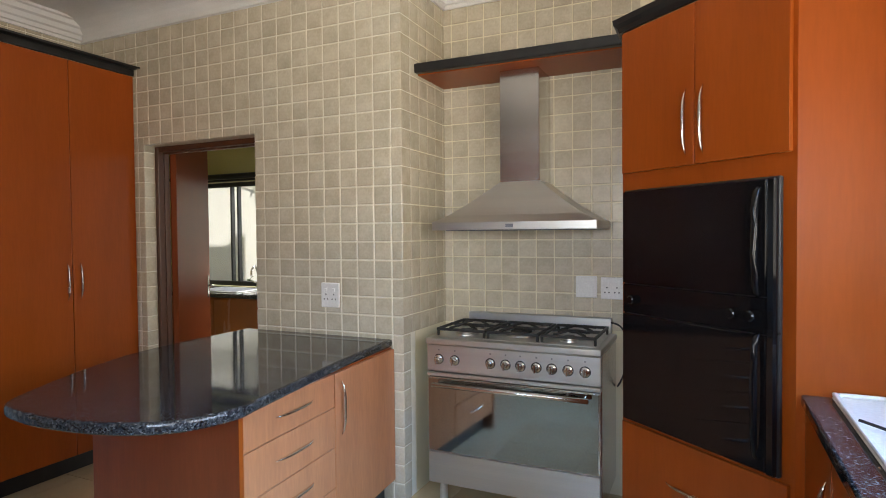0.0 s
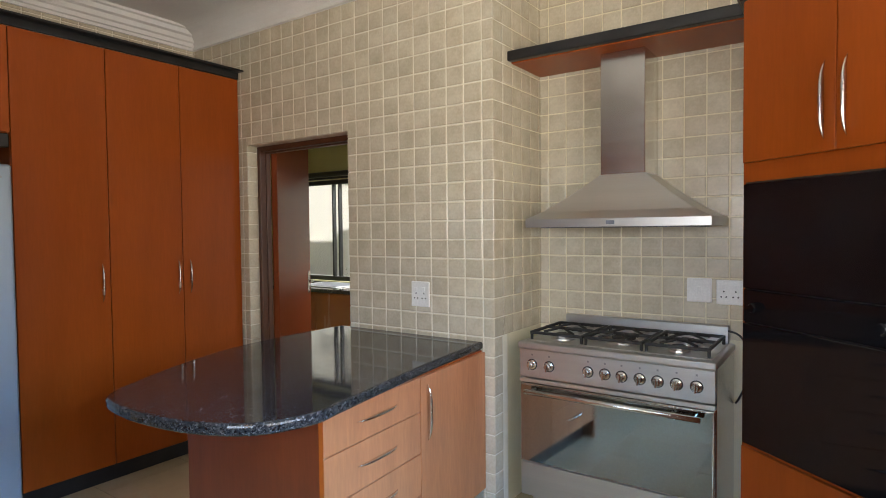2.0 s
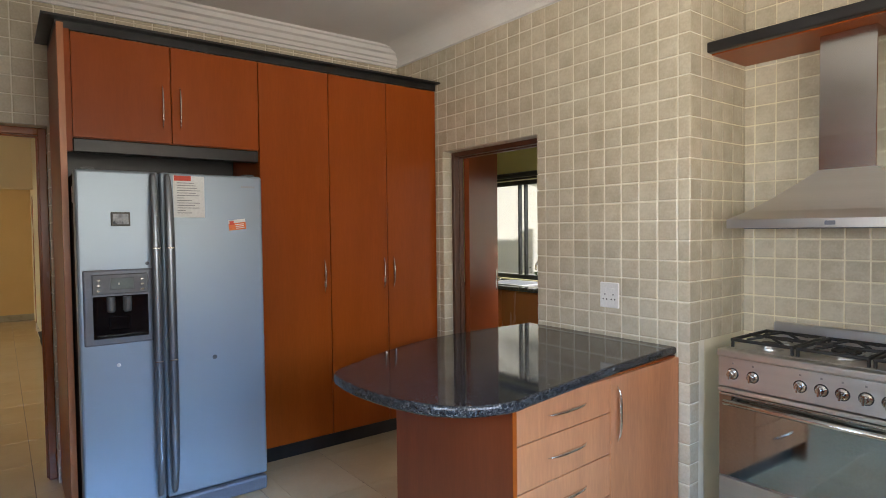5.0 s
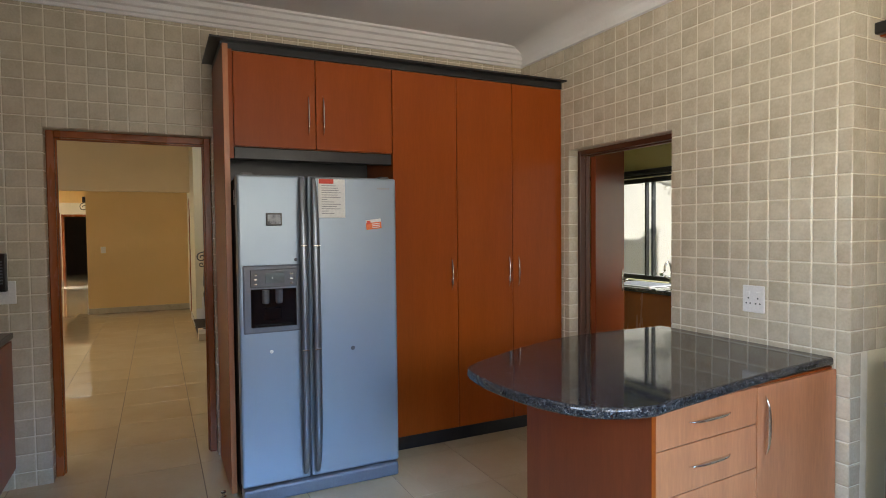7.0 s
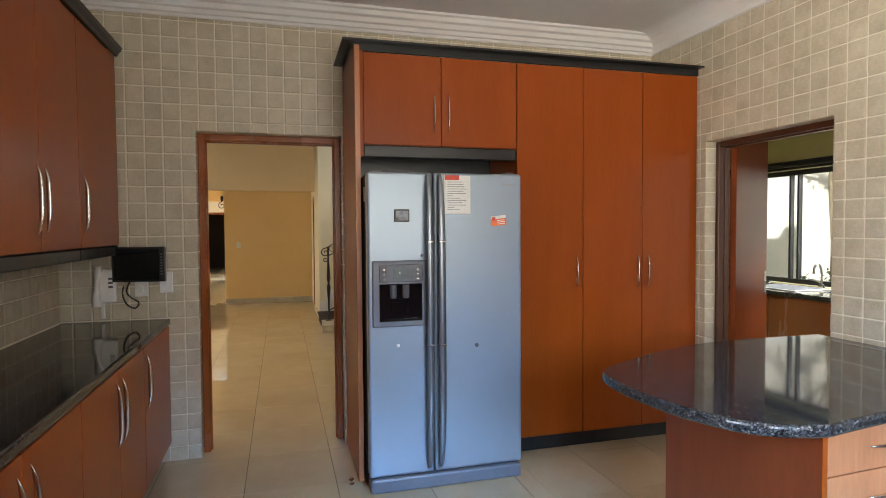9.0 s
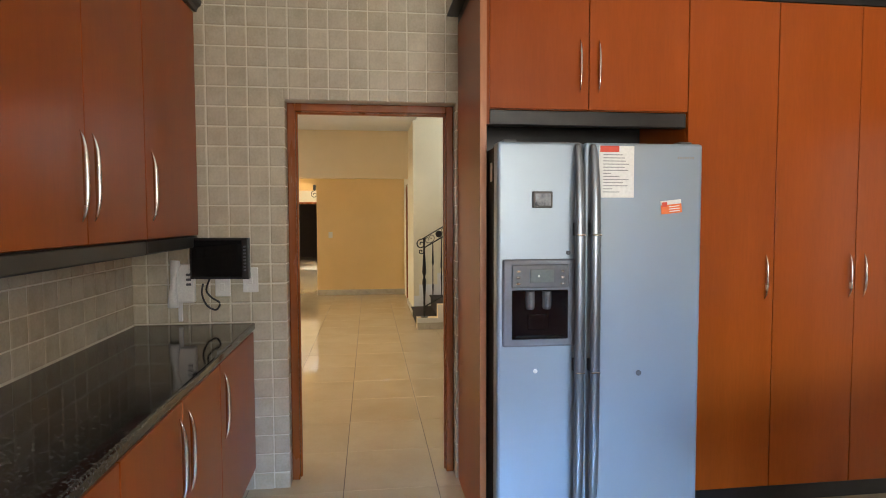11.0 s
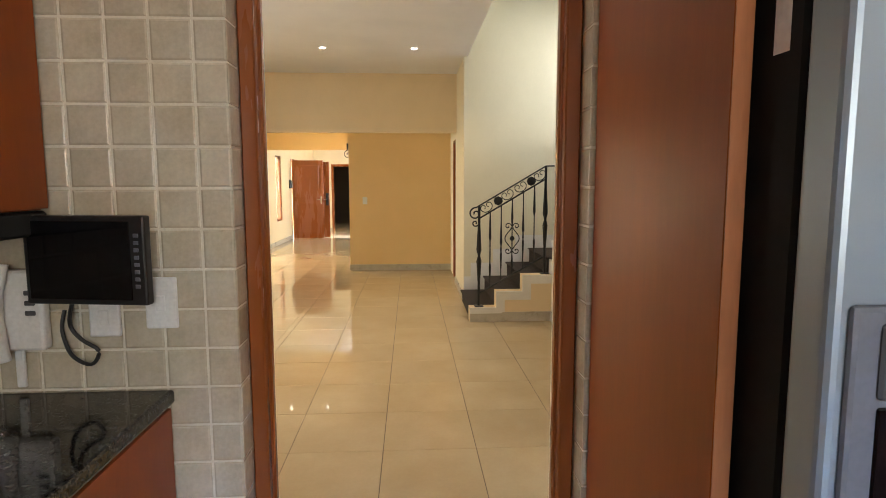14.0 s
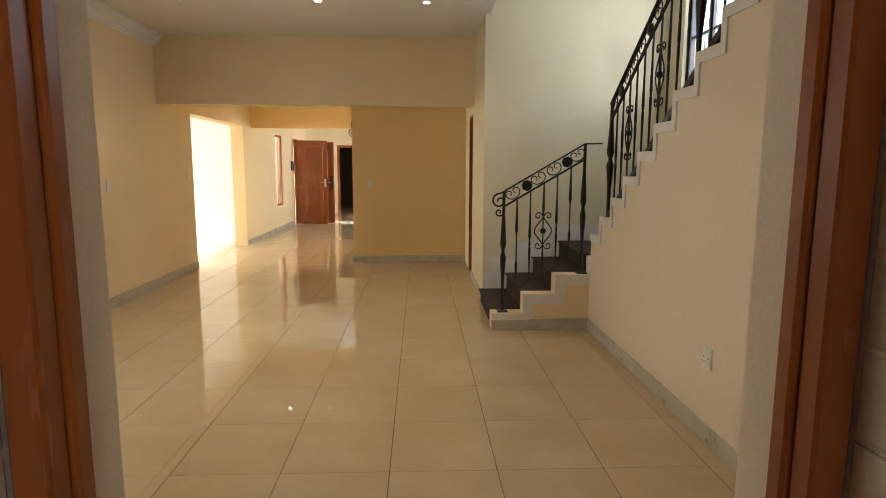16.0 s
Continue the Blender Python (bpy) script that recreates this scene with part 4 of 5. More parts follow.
# cooker
def cooker():
    X0, X1, YF, YB, H = -0.915, -0.020, 3.035, AY - 0.02, 0.880
    w, d = X1 - X0, YB - YF
    t = thing("range_cooker", "wide stainless steel gas range cooker standing in the tiled alcove", "cooker", (X0, YF, 0))
    part("body", box(0.0, w, 0.022, d, 0.11, H - 0.035, 0.003), STEELV, t)
    part("top_edge", box(-0.004, w + 0.004, -0.018, d, H - 0.034, H, 0.008, seg=2), STEEL, t)
    part("hob_plate", box(0.02, w - 0.02, 0.03, d - 0.05, H + 0.0005, H + 0.004, 0.001), STEEL, t)
    part("back_guard", box(0.06, w - 0.02, d - 0.035, d - 0.005, H, H + 0.085, 0.004), STEEL, t)
    part("control_panel", box(0.0, w, -0.004, 0.021, H - 0.175, H - 0.036, 0.003), STEEL, t)
    part("trim_strip", box(0.0, w, -0.010, 0.020, H - 0.200, H - 0.180, 0.003), STEEL, t)
    door = part("oven_door", box(0.004, w - 0.004, -0.006, 0.020, 0.285, H - 0.205, 0.003), STEELV, t)
    part("oven_glass", box(0.010, w - 0.012, -0.010, -0.0065, 0.292, H - 0.212, 0.001), MIRRORG, door, "mirrored grey glass")
    bar = part("oven_handle", sweep([(0.05, -0.052, H - 0.235), (w - 0.05, -0.052, H - 0.235)], 0.0125, 12), CHROME, door, "round steel bar handle", smooth=True)
    for a in (0.075, w - 0.075):
        part("handle_post", sweep([(a, -0.052, H - 0.235), (a, -0.006, H - 0.235)], 0.008, 8), CHROME, door)
    part("lower_drawer", box(0.004, w - 0.004, -0.004, 0.020, 0.115, 0.278, 0.003), STEEL, t)
    for a in (0.06, w - 0.06):
        for b in (0.06, d - 0.06):
            part("foot", lathe([(0.022, 0.0), (0.022, 0.05), (0.016, 0.11)], 12, (a, b, 0)), STEEL, t)
    for a in (0.068, 0.158, 0.352, 0.432, 0.508, 0.588, 0.664, 0.742, 0.822):
        kb = part("knob", lathe([(0.023, 0.0), (0.023, -0.006), (0.015, -0.010), (0.016, -0.030), (0.012, -0.034)], 14, (a, -0.004, H - 0.110), "y"), CHROME, t, "chrome control knob", smooth=False)
        part("knob_bezel", lathe([(0.027, -0.004), (0.027, -0.0065), (0.024, -0.0065)], 16, (a, 0, H - 0.110), "y"), BLACKW, kb)
        part("knob_grip", box(a - 0.004, a + 0.004, -0.046, -0.034, H - 0.130, H - 0.088, 0.002), CHROME, kb)
        part("knob_mark", box(a - 0.004, a + 0.004, -0.0056, -0.004, H - 0.066, H - 0.058), INK, t)
    for cx, cy, r in ((0.17, 0.13, 0.045), (0.17, 0.30, 0.035), (0.45, 0.21, 0.065), (0.72, 0.13, 0.035), (0.72, 0.30, 0.045)):
        bn = part("burner", lathe([(r * 1.35, H + 0.003), (r * 1.3, H + 0.012), (r, H + 0.014), (r, H + 0.022)], 20, (cx, cy, 0)), STEEL, t)
        part("burner_cap", lathe([(r * 0.85, H + 0.022), (r * 0.85, H + 0.030), (r * 0.7, H + 0.033)], 20, (cx, cy, 0)), IRON, bn)
    for a, b in ((0.035, 0.305), (0.315, 0.585), (0.595, 0.865)):
        g = bmesh.new()
        z = H + 0.046
        for y in (0.045, d - 0.065):
            box(a, b, y - 0.006, y + 0.006, z - 0.014, z, 0.002, g)
        for x in (a + 0.006, b - 0.006):
            box(x - 0.006, x + 0.006, 0.045, d - 0.065, z - 0.014, z, 0.002, g)
            for y in (0.05, d - 0.07):
                box(x - 0.006, x + 0.006, y - 0.006, y + 0.006, H + 0.003, z, 0.002, g)
        m = (a + b) / 2
        for y in ((0.045 + d - 0.065) / 2,):
            box(a, b, y - 0.005, y + 0.005, z - 0.012, z + 0.002, 0.002, g)
        for y0 in (0.13, 0.30):
            for q in range(4):
                an = math.radians(45 + 90 * q)
                sweep([(m + 0.11 * math.cos(an), y0 + 0.075 * math.sin(an), z - 0.004), (m + 0.03 * math.cos(an), y0 + 0.022 * math.sin(an), z + 0.010)], 0.006, 6, g)
        part("pan_support", g, IRON, t, "black cast-iron pan support")
    return t


cooker()


def hood():
    X0, X1, YF, YB = -0.930, -0.055, 3.13, AY - 0.003
    w, d = X1 - X0, YB - YF
    Z = 1.440
    t = thing("cooker_hood", "brushed steel chimney cooker hood on the tiled wall", "cooker hood", (X0, YF, 0))
    part("rim", box(0, w, 0, d, Z, Z + 0.042, 0.002), STEEL, t)
    bm = bmesh.new()
    cx0, cx1, cy0 = w / 2 - 0.100, w / 2 + 0.116, d - 0.235
    rows = []
    for k in range(7):
        s = k / 6
        e = s ** 0.82
        z = Z + 0.042 + 0.215 * s
        xs0, xs1, y0 = cx0 * e, w + (cx1 - w) * e, cy0 * e
        rows.append([bm.verts.new(p) for p in ((xs0, y0, z), (xs1, y0, z), (xs1, d, z), (xs0, d, z))])
    for a, b in zip(rows, rows[1:]):
        for k in range(4):
            bm.faces.new((a[k], a[(k + 1) % 4], b[(k + 1) % 4], b[k]))
    bm.faces.new(rows[0][::-1])
    bm.faces.new(rows[-1])
    part("canopy", bm, STEEL, t)
    part("flue", box(cx0, cx1, cy0, d, Z + 0.25, 2.288, 0.002), STEELV, t)
    part("button_plate", box(w / 2 - 0.02, w / 2 + 0.02, -0.003, 0.001, Z + 0.012, Z + 0.030, 0.001), GREYP, t)
    part("filter", box(0.06, w - 0.06, 0.05, d - 0.05, Z - 0.004, Z + 0.004), GREYP, t, "grey grease filter")
    return t


hood()

# bridging shelf over the hood and the corner oven tower
P1, P2 = Vector((0.101, 2.85)), Vector((0.677, 2.366))
ob = thing("bridging_shelf", "cherry wood shelf with black edge bridging over the cooker hood", "shelf", (0, 0, 0))
part("board", box(AX + 0.004, P1.x - 0.001, 3.17, AY - 0.009, 2.290, 2.310, 0.001), WOOD, ob)
part("edge_moulding", box(AX - 0.0, P1.x - 0.002, 3.125, 3.169, 2.294, 2.346, 0.008, seg=2), BLACKW, ob, "black edge moulding")
part("upstand", box(AX + 0.004, P1.x - 0.001, 3.170, 3.186, 2.311, 2.342), BLACKW, ob)


def tower():
    fd = (P2 - P1)
    w = fd.length
    ang = math.degrees(math.atan2(fd.y, fd.x))
    TOP = 2.25
    body = thing("oven_tower", "angled cherry wood corner tower with a built-in double oven", "cabinet", (P1.x, P1.y, 0), ang)
    inv = body.matrix_world.inverted()
    foot = [(P1.x, P1.y), (P2.x, P2.y), (EX - 0.004, P2.y), (EX - 0.004, AY - 0.01), (P1.x, AY - 0.01)]
    loc = [(inv @ Vector((x, y, 0))).to_2d() for x, y in foot]
    part("carcass", prism([(p.x, p.y) for p in loc], 0.0, TOP, 0.0), WOOD, body)
    m = 0.012
    front(body, "drawer_front", m, w - m, 0.12, 0.632, WOOD, (w / 2, 0.46, 0.24, False))
    front(body, "door", m, w * 0.51, 1.662, TOP - 0.008, WOOD, (w * 0.51 - 0.035, 1.82, 0.24, True))
    front(body, "door", w * 0.51, w - m, 1.662, TOP - 0.008, WOOD, (w * 0.51 + 0.040, 1.82, 0.24, True))
    ov = thing("double_oven", "black glass built-in double oven in the corner tower", "oven", (P1.x, P1.y, 0), ang)
    z0, z1 = 0.648, 1.592
    a, b = 0.040, w - 0.034
    part("casing", box(a, b, -0.030, -0.0115, z0, z1, 0.004), BLACKW, ov)
    part("upper_door", box(a + 0.008, b - 0.036, -0.046, -0.031, 1.215, z1 - 0.008, 0.003), BLACKG, ov, "black glass door")
    part("control_fascia", box(a + 0.008, b - 0.036, -0.044, -0.031, 1.095, 1.210, 0.003), BLACKG, ov)
    part("lower_door", box(a + 0.008, b - 0.036, -0.046, -0.031, z0 + 0.008, 1.090, 0.003), BLACKG, ov, "black glass door")
    part("side_trim", box(b - 0.034, b - 0.002, -0.050, -0.031, z0 + 0.004, z1 - 0.004, 0.006), BLACKG, ov)
    for q0, q1 in ((1.22, 1.555), (0.70, 1.09)):
        part("door_handle", sweep(smooth_line([(b - 0.058, -0.046, q0), (b - 0.058, -0.066, q0 + 0.03), (b - 0.058, -0.071, (q0 + q1) / 2), (b - 0.058, -0.066, q1 - 0.03), (b - 0.058, -0.046, q1)], steps=3), 0.011, 8), BLACKG, ov, "glossy black handle", smooth=True)
    for x in (a + 0.070, b - 0.150, b - 0.080):
        part("knob", lathe([(0.020, 0.0), (0.018, -0.020), (0.013, -0.024)], 16, (x, -0.044, 1.150), "y"), BLACKG, ov, "glossy black knob")
    crown("crown_moulding", "black crown moulding on top of the corner tower", [(P1.x, 3.16), (P1.x, P1.y), (P2.x, P2.y), (EX - 0.01, P2.y)][::-1], TOP + 0.001, None)


tower()


# east counter
def base_run(name, label, at, turn, length, doors, depth=0.58, top=0.858, zc=0.66, first=False):
    t = thing(name, label, "cabinet", at, turn, group="kitchen base cabinets")
    part("body", box(0.0, length, 0.002, depth, 0.12, top), WOOD, t)
    part("plinth", box(0.0, length, 0.05, depth, 0.0, 0.119), BLACKW, t, "black plinth")
    w = length / doors
    for k in range(doors):
        hx = 0.045 if first else k * w + (w - 0.045 if k % 2 == 0 else 0.045)
        front(t, "door", k * w, (k + 1) * w, 0.122, top - 0.004, WOOD, (hx, zc, 0.28, True))
    return t


CX = 0.70
for a in (2.37, 1.51, 0.65, -0.21):
    base_run("base_cabinet", "cherry wood base cabinet under the window counter", (CX + 0.02, a, 0), -90, 0.858, 2, EX - CX - 0.03, top=0.880)
ob = new("window_counter", mesh("window_counter", prism([(CX - 0.01, P2.y - 0.003), (CX - 0.01, SY + 0.62), (EX - 0.01, SY + 0.62), (EX - 0.01, P2.y - 0.003)][::-1], 0.884, 0.922, 0.008), GRANITE))
tagged(ob, "speckled black granite counter under the kitchen window", "worktop")

# white tray stands in for a glaring sunlit patch of the counter
t = thing("glare_tray", "white tray standing in for sunlit glare on the granite counter", "tray", (0.985, 1.94, 0.9225))
part("base", box(-0.22, 0.22, -0.40, 0.40, 0.0, 0.008, 0.003), WHITEP, t)
for r in ((-0.22, -0.205, -0.40, 0.40), (0.205, 0.22, -0.40, 0.40), (-0.205, 0.205, -0.40, -0.385), (-0.205, 0.205, 0.385, 0.40)):
    part("rim", box(*r, 0.0085, 0.020, 0.003), WHITEP, t)
# black bars stand in for curved shadows lying across the glare
for k, c in enumerate(([(-0.21, 0.1, 0.026), (-0.1, 0.02, 0.014), (0.05, -0.05, 0.014), (0.15, 0.06, 0.014)], [(-0.2, -0.2, 0.026), (-0.05, -0.12, 0.014), (0.1, -0.16, 0.014)])):
    part("shadow_bar", sweep(smooth_line(c, steps=5), 0.004, 6), BLACKW, t, "thin black bar standing in for a shadow line")

# south run
SF = -0.50
WB = [WX + 0.012, -2.850, -1.870, -0.90]
LB = [WX + 0.012, -2.850, -1.890, -0.93, 0.03, 0.68]
for k, (a, b) in enumerate(zip(LB, LB[1:])):
    base_run("base_cabinet", "cherry wood base cabinet under the long granite counter", (b, SF, 0), 180, b - a - 0.002, 1 if k == 0 else 2, SF - SY - 0.012, zc=0.667, first=k == 0)
for k, (a, b) in enumerate(zip(WB, WB[1:])):
    t = thing("wall_cabinet", "cherry wood wall cabinet with a black pelmet", "cabinet", (b, SY + 0.315, 0), 180, group="kitchen wall cabinets")
    w = b - a - 0.002
    part("body", box(0.0, w, 0.002, 0.303, 1.36, 2.49), WOOD, t)
    for q in range(1 if k == 0 else 2):
        d = w if k == 0 else w / 2
        hx = 0.055 if k == 0 else (w / 2 + (0.04 if q else -0.04))
        front(t, "door", q * d, (q + 1) * d, 1.362, 2.488, WOOD, (hx, 1.575, 0.28, True))
    part("pelmet", box(0.0, w, -0.014, 0.03, 1.300, 1.358, 0.006), BLACKW, t, "black pelmet strip")
xs = WB
crown("crown_moulding", "black crown moulding along the wall cabinets", [(WX + 0.012, SY + 0.335), (xs[-1], SY + 0.335)], 2.491, None)
ob = new("long_counter", mesh("long_counter", prism([(WX + 0.011, SY + 0.011), (EX - 0.02, SY + 0.011), (EX - 0.02, -0.475), (WX + 0.011, -0.475)], 0.862, 0.900, 0.008), GRANITE))
tagged(ob, "long speckled black granite counter along the tiled wall", "worktop")
base_run("base_cabinet", "cherry wood base cabinet in the counter's corner", (EX - 0.03, SF, 0), 180, EX - 0.03 - 0.682, 1, SF - SY - 0.012)


# sockets, switches, intercom
def socket(name, label, at, out, w=0.118, h=0.118, pins=True, category="socket"):
    """A plate on a wall; out: degrees about z by which its face is turned from looking to -y."""
    t = thing(name, label, category, at, out)
    part("plate", box(-w / 2, w / 2, -0.012, 0.0, -h / 2, h / 2, 0.004, seg=2), WHITEP, t)
    if pins:
        for sx in (-0.026, 0.026):
            part("rocker", box(sx - 0.009, sx + 0.009, -0.016, -0.0125, 0.018, 0.038, 0.002), WHITEP, t)
            for px, pz in ((0, 0.004), (-0.011, -0.022), (0.011, -0.022)):
                part("pin_hole", lathe([(0.0042, -0.0120), (0.0042, -0.0128)], 10, (sx + px, 0, pz), "y"), BLACKW, t)
    else:
        part("rocker", box(-0.012, 0.012, -0.016, -0.0125, -0.02, 0.02, 0.002), WHITEP, t)
    return t


socket("wall_socket", "white double wall socket on the tiled wall above the peninsula", (-1.475, NY - 0.008, 1.088), 0, 0.118, 0.136)
socket("wall_socket", "white double socket on the tiles beside the cooker", (-0.042, AY - 0.008, 1.121), 0)
socket("isolator_switch", "white cooker isolator plate on the tiles", (-0.178, AY - 0.008, 1.126), 0, 0.114, 0.118, False, "switch")
socket("wall_socket", "white socket low on the cream stair wall", (-5.86, STY - 0.001, 0.44), 0, 0.09, 0.115)
socket("light_switch", "small white light switch on the yellow wall", (-11.648, -0.60, 1.15), 90, 0.075, 0.115, False, "switch")
socket("light_switch", "small white light switch on the cream wall", (-8.75, LWY + 0.001, 1.20), 180, 0.075, 0.115, False, "switch")
socket("light_switch", "small white light switch on the cream wall", (-8.95, LWY + 0.001, 1.20), 180, 0.075, 0.115, False, "switch")
socket("door_chime", "small brown wall device beside the opening", (-10.95, LWY + 0.001, 1.28), 180, 0.07, 0.10, False, "wall device")


def cooker_cable():
    pts = smooth_line([(-0.06, AY - 0.05, 0.945), (0.005, AY - 0.05, 0.925), (0.045, AY - 0.05, 0.85), (0.045, AY - 0.05, 0.74), (0.010, AY - 0.05, 0.64), (-0.012, AY - 0.03, 0.60)], steps=5)
    ob = new("cable", mesh("cable", sweep(pts, 0.005, 8), BLACKW))
    tagged(ob, "thin black power cable hanging beside the cooker", "cable")


cooker_cable()


def intercom():
    t = thing("intercom_handset", "white intercom handset hanging on the tiled wall", "intercom", (WX + 0.008, -0.825, 1.115), 90)
    part("base", box(-0.045, 0.06, -0.035, 0.0, -0.10, 0.10, 0.008, seg=2), WHITEP, t)
    pts = smooth_line([(-0.040, -0.050, -0.118), (-0.037, -0.060, -0.06), (-0.033, -0.062, 0.0), (-0.029, -0.060, 0.06), (-0.026, -0.050, 0.118)], steps=4)
    rad = [0.027 * (1 - 0.22 * math.sin(math.pi * k / (len(pts) - 1))) for k in range(len(pts))]
    part("handset", sweep(pts, rad, 10, flat=0.7), WHITEP, t, smooth=True)
    for z in (0.045, 0.020, -0.005):
        part("button", box(0.020, 0.045, -0.039, -0.034, z - 0.006, z + 0.006, 0.002), DARKP, t)
    part("cord_duct", box(-0.03, -0.008, -0.012, 0.0, -0.20, -0.10, 0.003), WHITEP, t)
    m = thing("door_monitor", "small black flat screen monitor tilted on the tiled wall", "monitor", (WX + 0.085, -0.625, 1.245), 82)
    part("casing", box(-0.150, 0.150, -0.014, 0.014, -0.105, 0.105, 0.005, seg=2), BLACKW, m)
    part("screen", box(-0.138, 0.115, -0.0165, -0.0142, -0.092, 0.092, 0.001), BLACKG, m, "glossy dark screen")
    for k in range(8):
        part("button", box(0.124, 0.136, -0.0175, -0.0142, 0.055 - k * 0.017, 0.064 - k * 0.017, 0.001), GREYP, m)
    part("bracket", box(-0.02, 0.02, 0.014, 0.080, -0.02, 0.02, 0.003), BLACKW, m)
    c = smooth_line([(WX + 0.06, -0.68, 1.15), (WX + 0.03, -0.71, 1.08), (WX + 0.03, -0.685, 1.04), (WX + 0.03, -0.645, 1.01), (WX + 0.03, -0.665, 0.975), (WX + 0.03, -0.71, 1.0), (WX + 0.02, -0.735, 1.06), (WX + 0.012, -0.73, 1.11)], steps=5)
    ob = new("cable", mesh("cable", sweep(c, 0.005, 8), BLACKW))
    tagged(ob, "black cable looped under the door monitor", "cable")
    socket("monitor_socket", "white socket with a plug behind the monitor", (WX + 0.008, -0.632, 1.092), 90, 0.075, 0.10, False)
    socket("light_switch", "white light switch plate beside the doorway", (WX + 0.008, -0.492, 1.126), 90, 0.078, 0.130, False, "switch")


intercom()


# scullery sink counter and tap
t = thing("scullery_cabinet", "dark wooden sink cabinet under the scullery window", "cabinet", (-2.2, 4.22, 0))
part("body", box(-2.95, 0.0, 0.02, 0.57, 0.10, 0.858), DOORW, t)
for k in range(4):
    part("door", box(-2.94 + k * 0.735, -2.21 + k * 0.735, 0.0, 0.018, 0.11, 0.85, 0.002), DOORW, t)
ob = new("scullery_worktop", mesh("scullery_worktop", prism([(-5.18, 4.20), (-2.2, 4.20), (-2.2, SCY - 0.003), (-5.18, SCY - 0.003)], 0.862, 0.900, 0.008), GRANITE))
tagged(ob, "polished black granite worktop with an inset sink in the scullery", "worktop")
t = thing("sink", "stainless steel inset sink with a flat dark plate for its hollow", "sink", (-3.75, 4.5, 0.902))
part("rim", box(-0.28, 0.28, -0.2, 0.2, 0.0, 0.006, 0.002), STEEL, t)
# dark plate on the rim stands in for the shaded hollow
part("bowl", box(-0.24, 0.24, -0.165, 0.165, 0.0062, 0.0085, 0.001), DARKP, t)
t = thing("tap", "chrome swan-neck kitchen tap behind the sink", "tap", (-3.60, 4.72, 0.90))
part("base", lathe([(0.026, 0), (0.026, 0.02), (0.016, 0.04)], 14), CHROME, t)
part("spout", sweep(smooth_line([(0, 0, 0.03), (0, 0, 0.13), (0.01, -0.03, 0.20), (0.04, -0.09, 0.225), (0.06, -0.15, 0.19), (0.065, -0.16, 0.14)], steps=4), 0.010, 10), CHROME, t, smooth=True)
part("lever", sweep([(0.0, 0, 0.05), (-0.09, 0, 0.075)], 0.007, 8), CHROME, t)
t = thing("roller_blind", "rolled up dark blind over the scullery window", "blind", (-3.75, SCY - 0.05, 2.02))
part("cassette", lathe([(0.0, -1.05), (0.028, -1.05), (0.028, 1.05), (0.0, 1.05)], 14, (0, 0, 0), "x"), BLACKW, t)
part("bottom_rail", box(-1.03, 1.03, -0.006, 0.006, -0.052, -0.030, 0.003), BLACKW, t)


# ---- stairs ----
RISE, GO, DROP = 0.168, 0.272, 0.030
stairs = thing("staircase", "half-turn staircase with dark brown carpet and white stepped trim", "staircase", (0, 0, 0))
FY0 = 0.74


def carpet_step(x0, x1, y0, y1, z0, z1):
    return box(x0, x1, y0, y1, z0, z1, 0.010, seg=2)


# first flight climbs along +y
for k in range(4):
    y0 = FY0 + 0.03 + k * GO
    y1 = 2.64 if k == 3 else y0 + GO + 0.02
    z = (RISE * (k + 1) - DROP)
    part("step_core", box(SBX + 0.001, STX - 0.001, FY0 + 0.035 + k * GO, 2.64, RISE * k - (DROP if k else 0) + (0.001 if k else -0.006), z - 0.012), TRIMW, stairs)
    part("carpet_tread", carpet_step(SBX + 0.02, STX - 0.13, y0 - 0.035, y1, z - 0.011, z + 0.006), CARPET, stairs, "dark brown carpet")
    part("carpet_riser", box(SBX + 0.02, STX - 0.13, y0 - 0.012, y0 + 0.004, max(0.0, z - RISE), z - 0.008, 0.003), CARPET, stairs, "dark brown carpet")


def stepped(points, width, a0, a1, axis, mat, name, host, label=""):
    part(name, side_prism(points, a0, a1, axis), mat, host, label)


# side face of the first flight, with its stepped trim in three plies
pts = [(FY0, 0.0)]
for k in range(3):
    pts += [(FY0 + k * GO, (RISE * (k + 1) - DROP) + 0.012), (FY0 + (k + 1) * GO, (RISE * (k + 1) - DROP) + 0.012)]
pts += [(STY, RISE * 3 - DROP + 0.012), (STY, 0.0)]
part("stringer_face", side_prism(pts, STX - 0.125, STX, "x"), CREAM, stairs)
for off, d0, d1 in ((0.092, 0.001, 0.009), (0.062, 0.0092, 0.016), (0.030, 0.0162, 0.023)):
    outer, inner = [], []
    for k in range(3):
        z = (RISE * (k + 1) - DROP) + 0.012
        outer += [(FY0 + k * GO, z), (FY0 + (k + 1) * GO, z)]
        inner += [(FY0 + k * GO + (off if k else 0.0), z - off), (FY0 + (k + 1) * GO + off, z - off)]
    inner[-1] = (STY - 0.001, inner[-1][1])
    outer[-1] = (STY - 0.001, outer[-1][1])
    part("stringer_trim", side_prism(outer + inner[::-1], STX + d0, STX + d1, "x"), TRIMW, stairs, "white stepped trim")

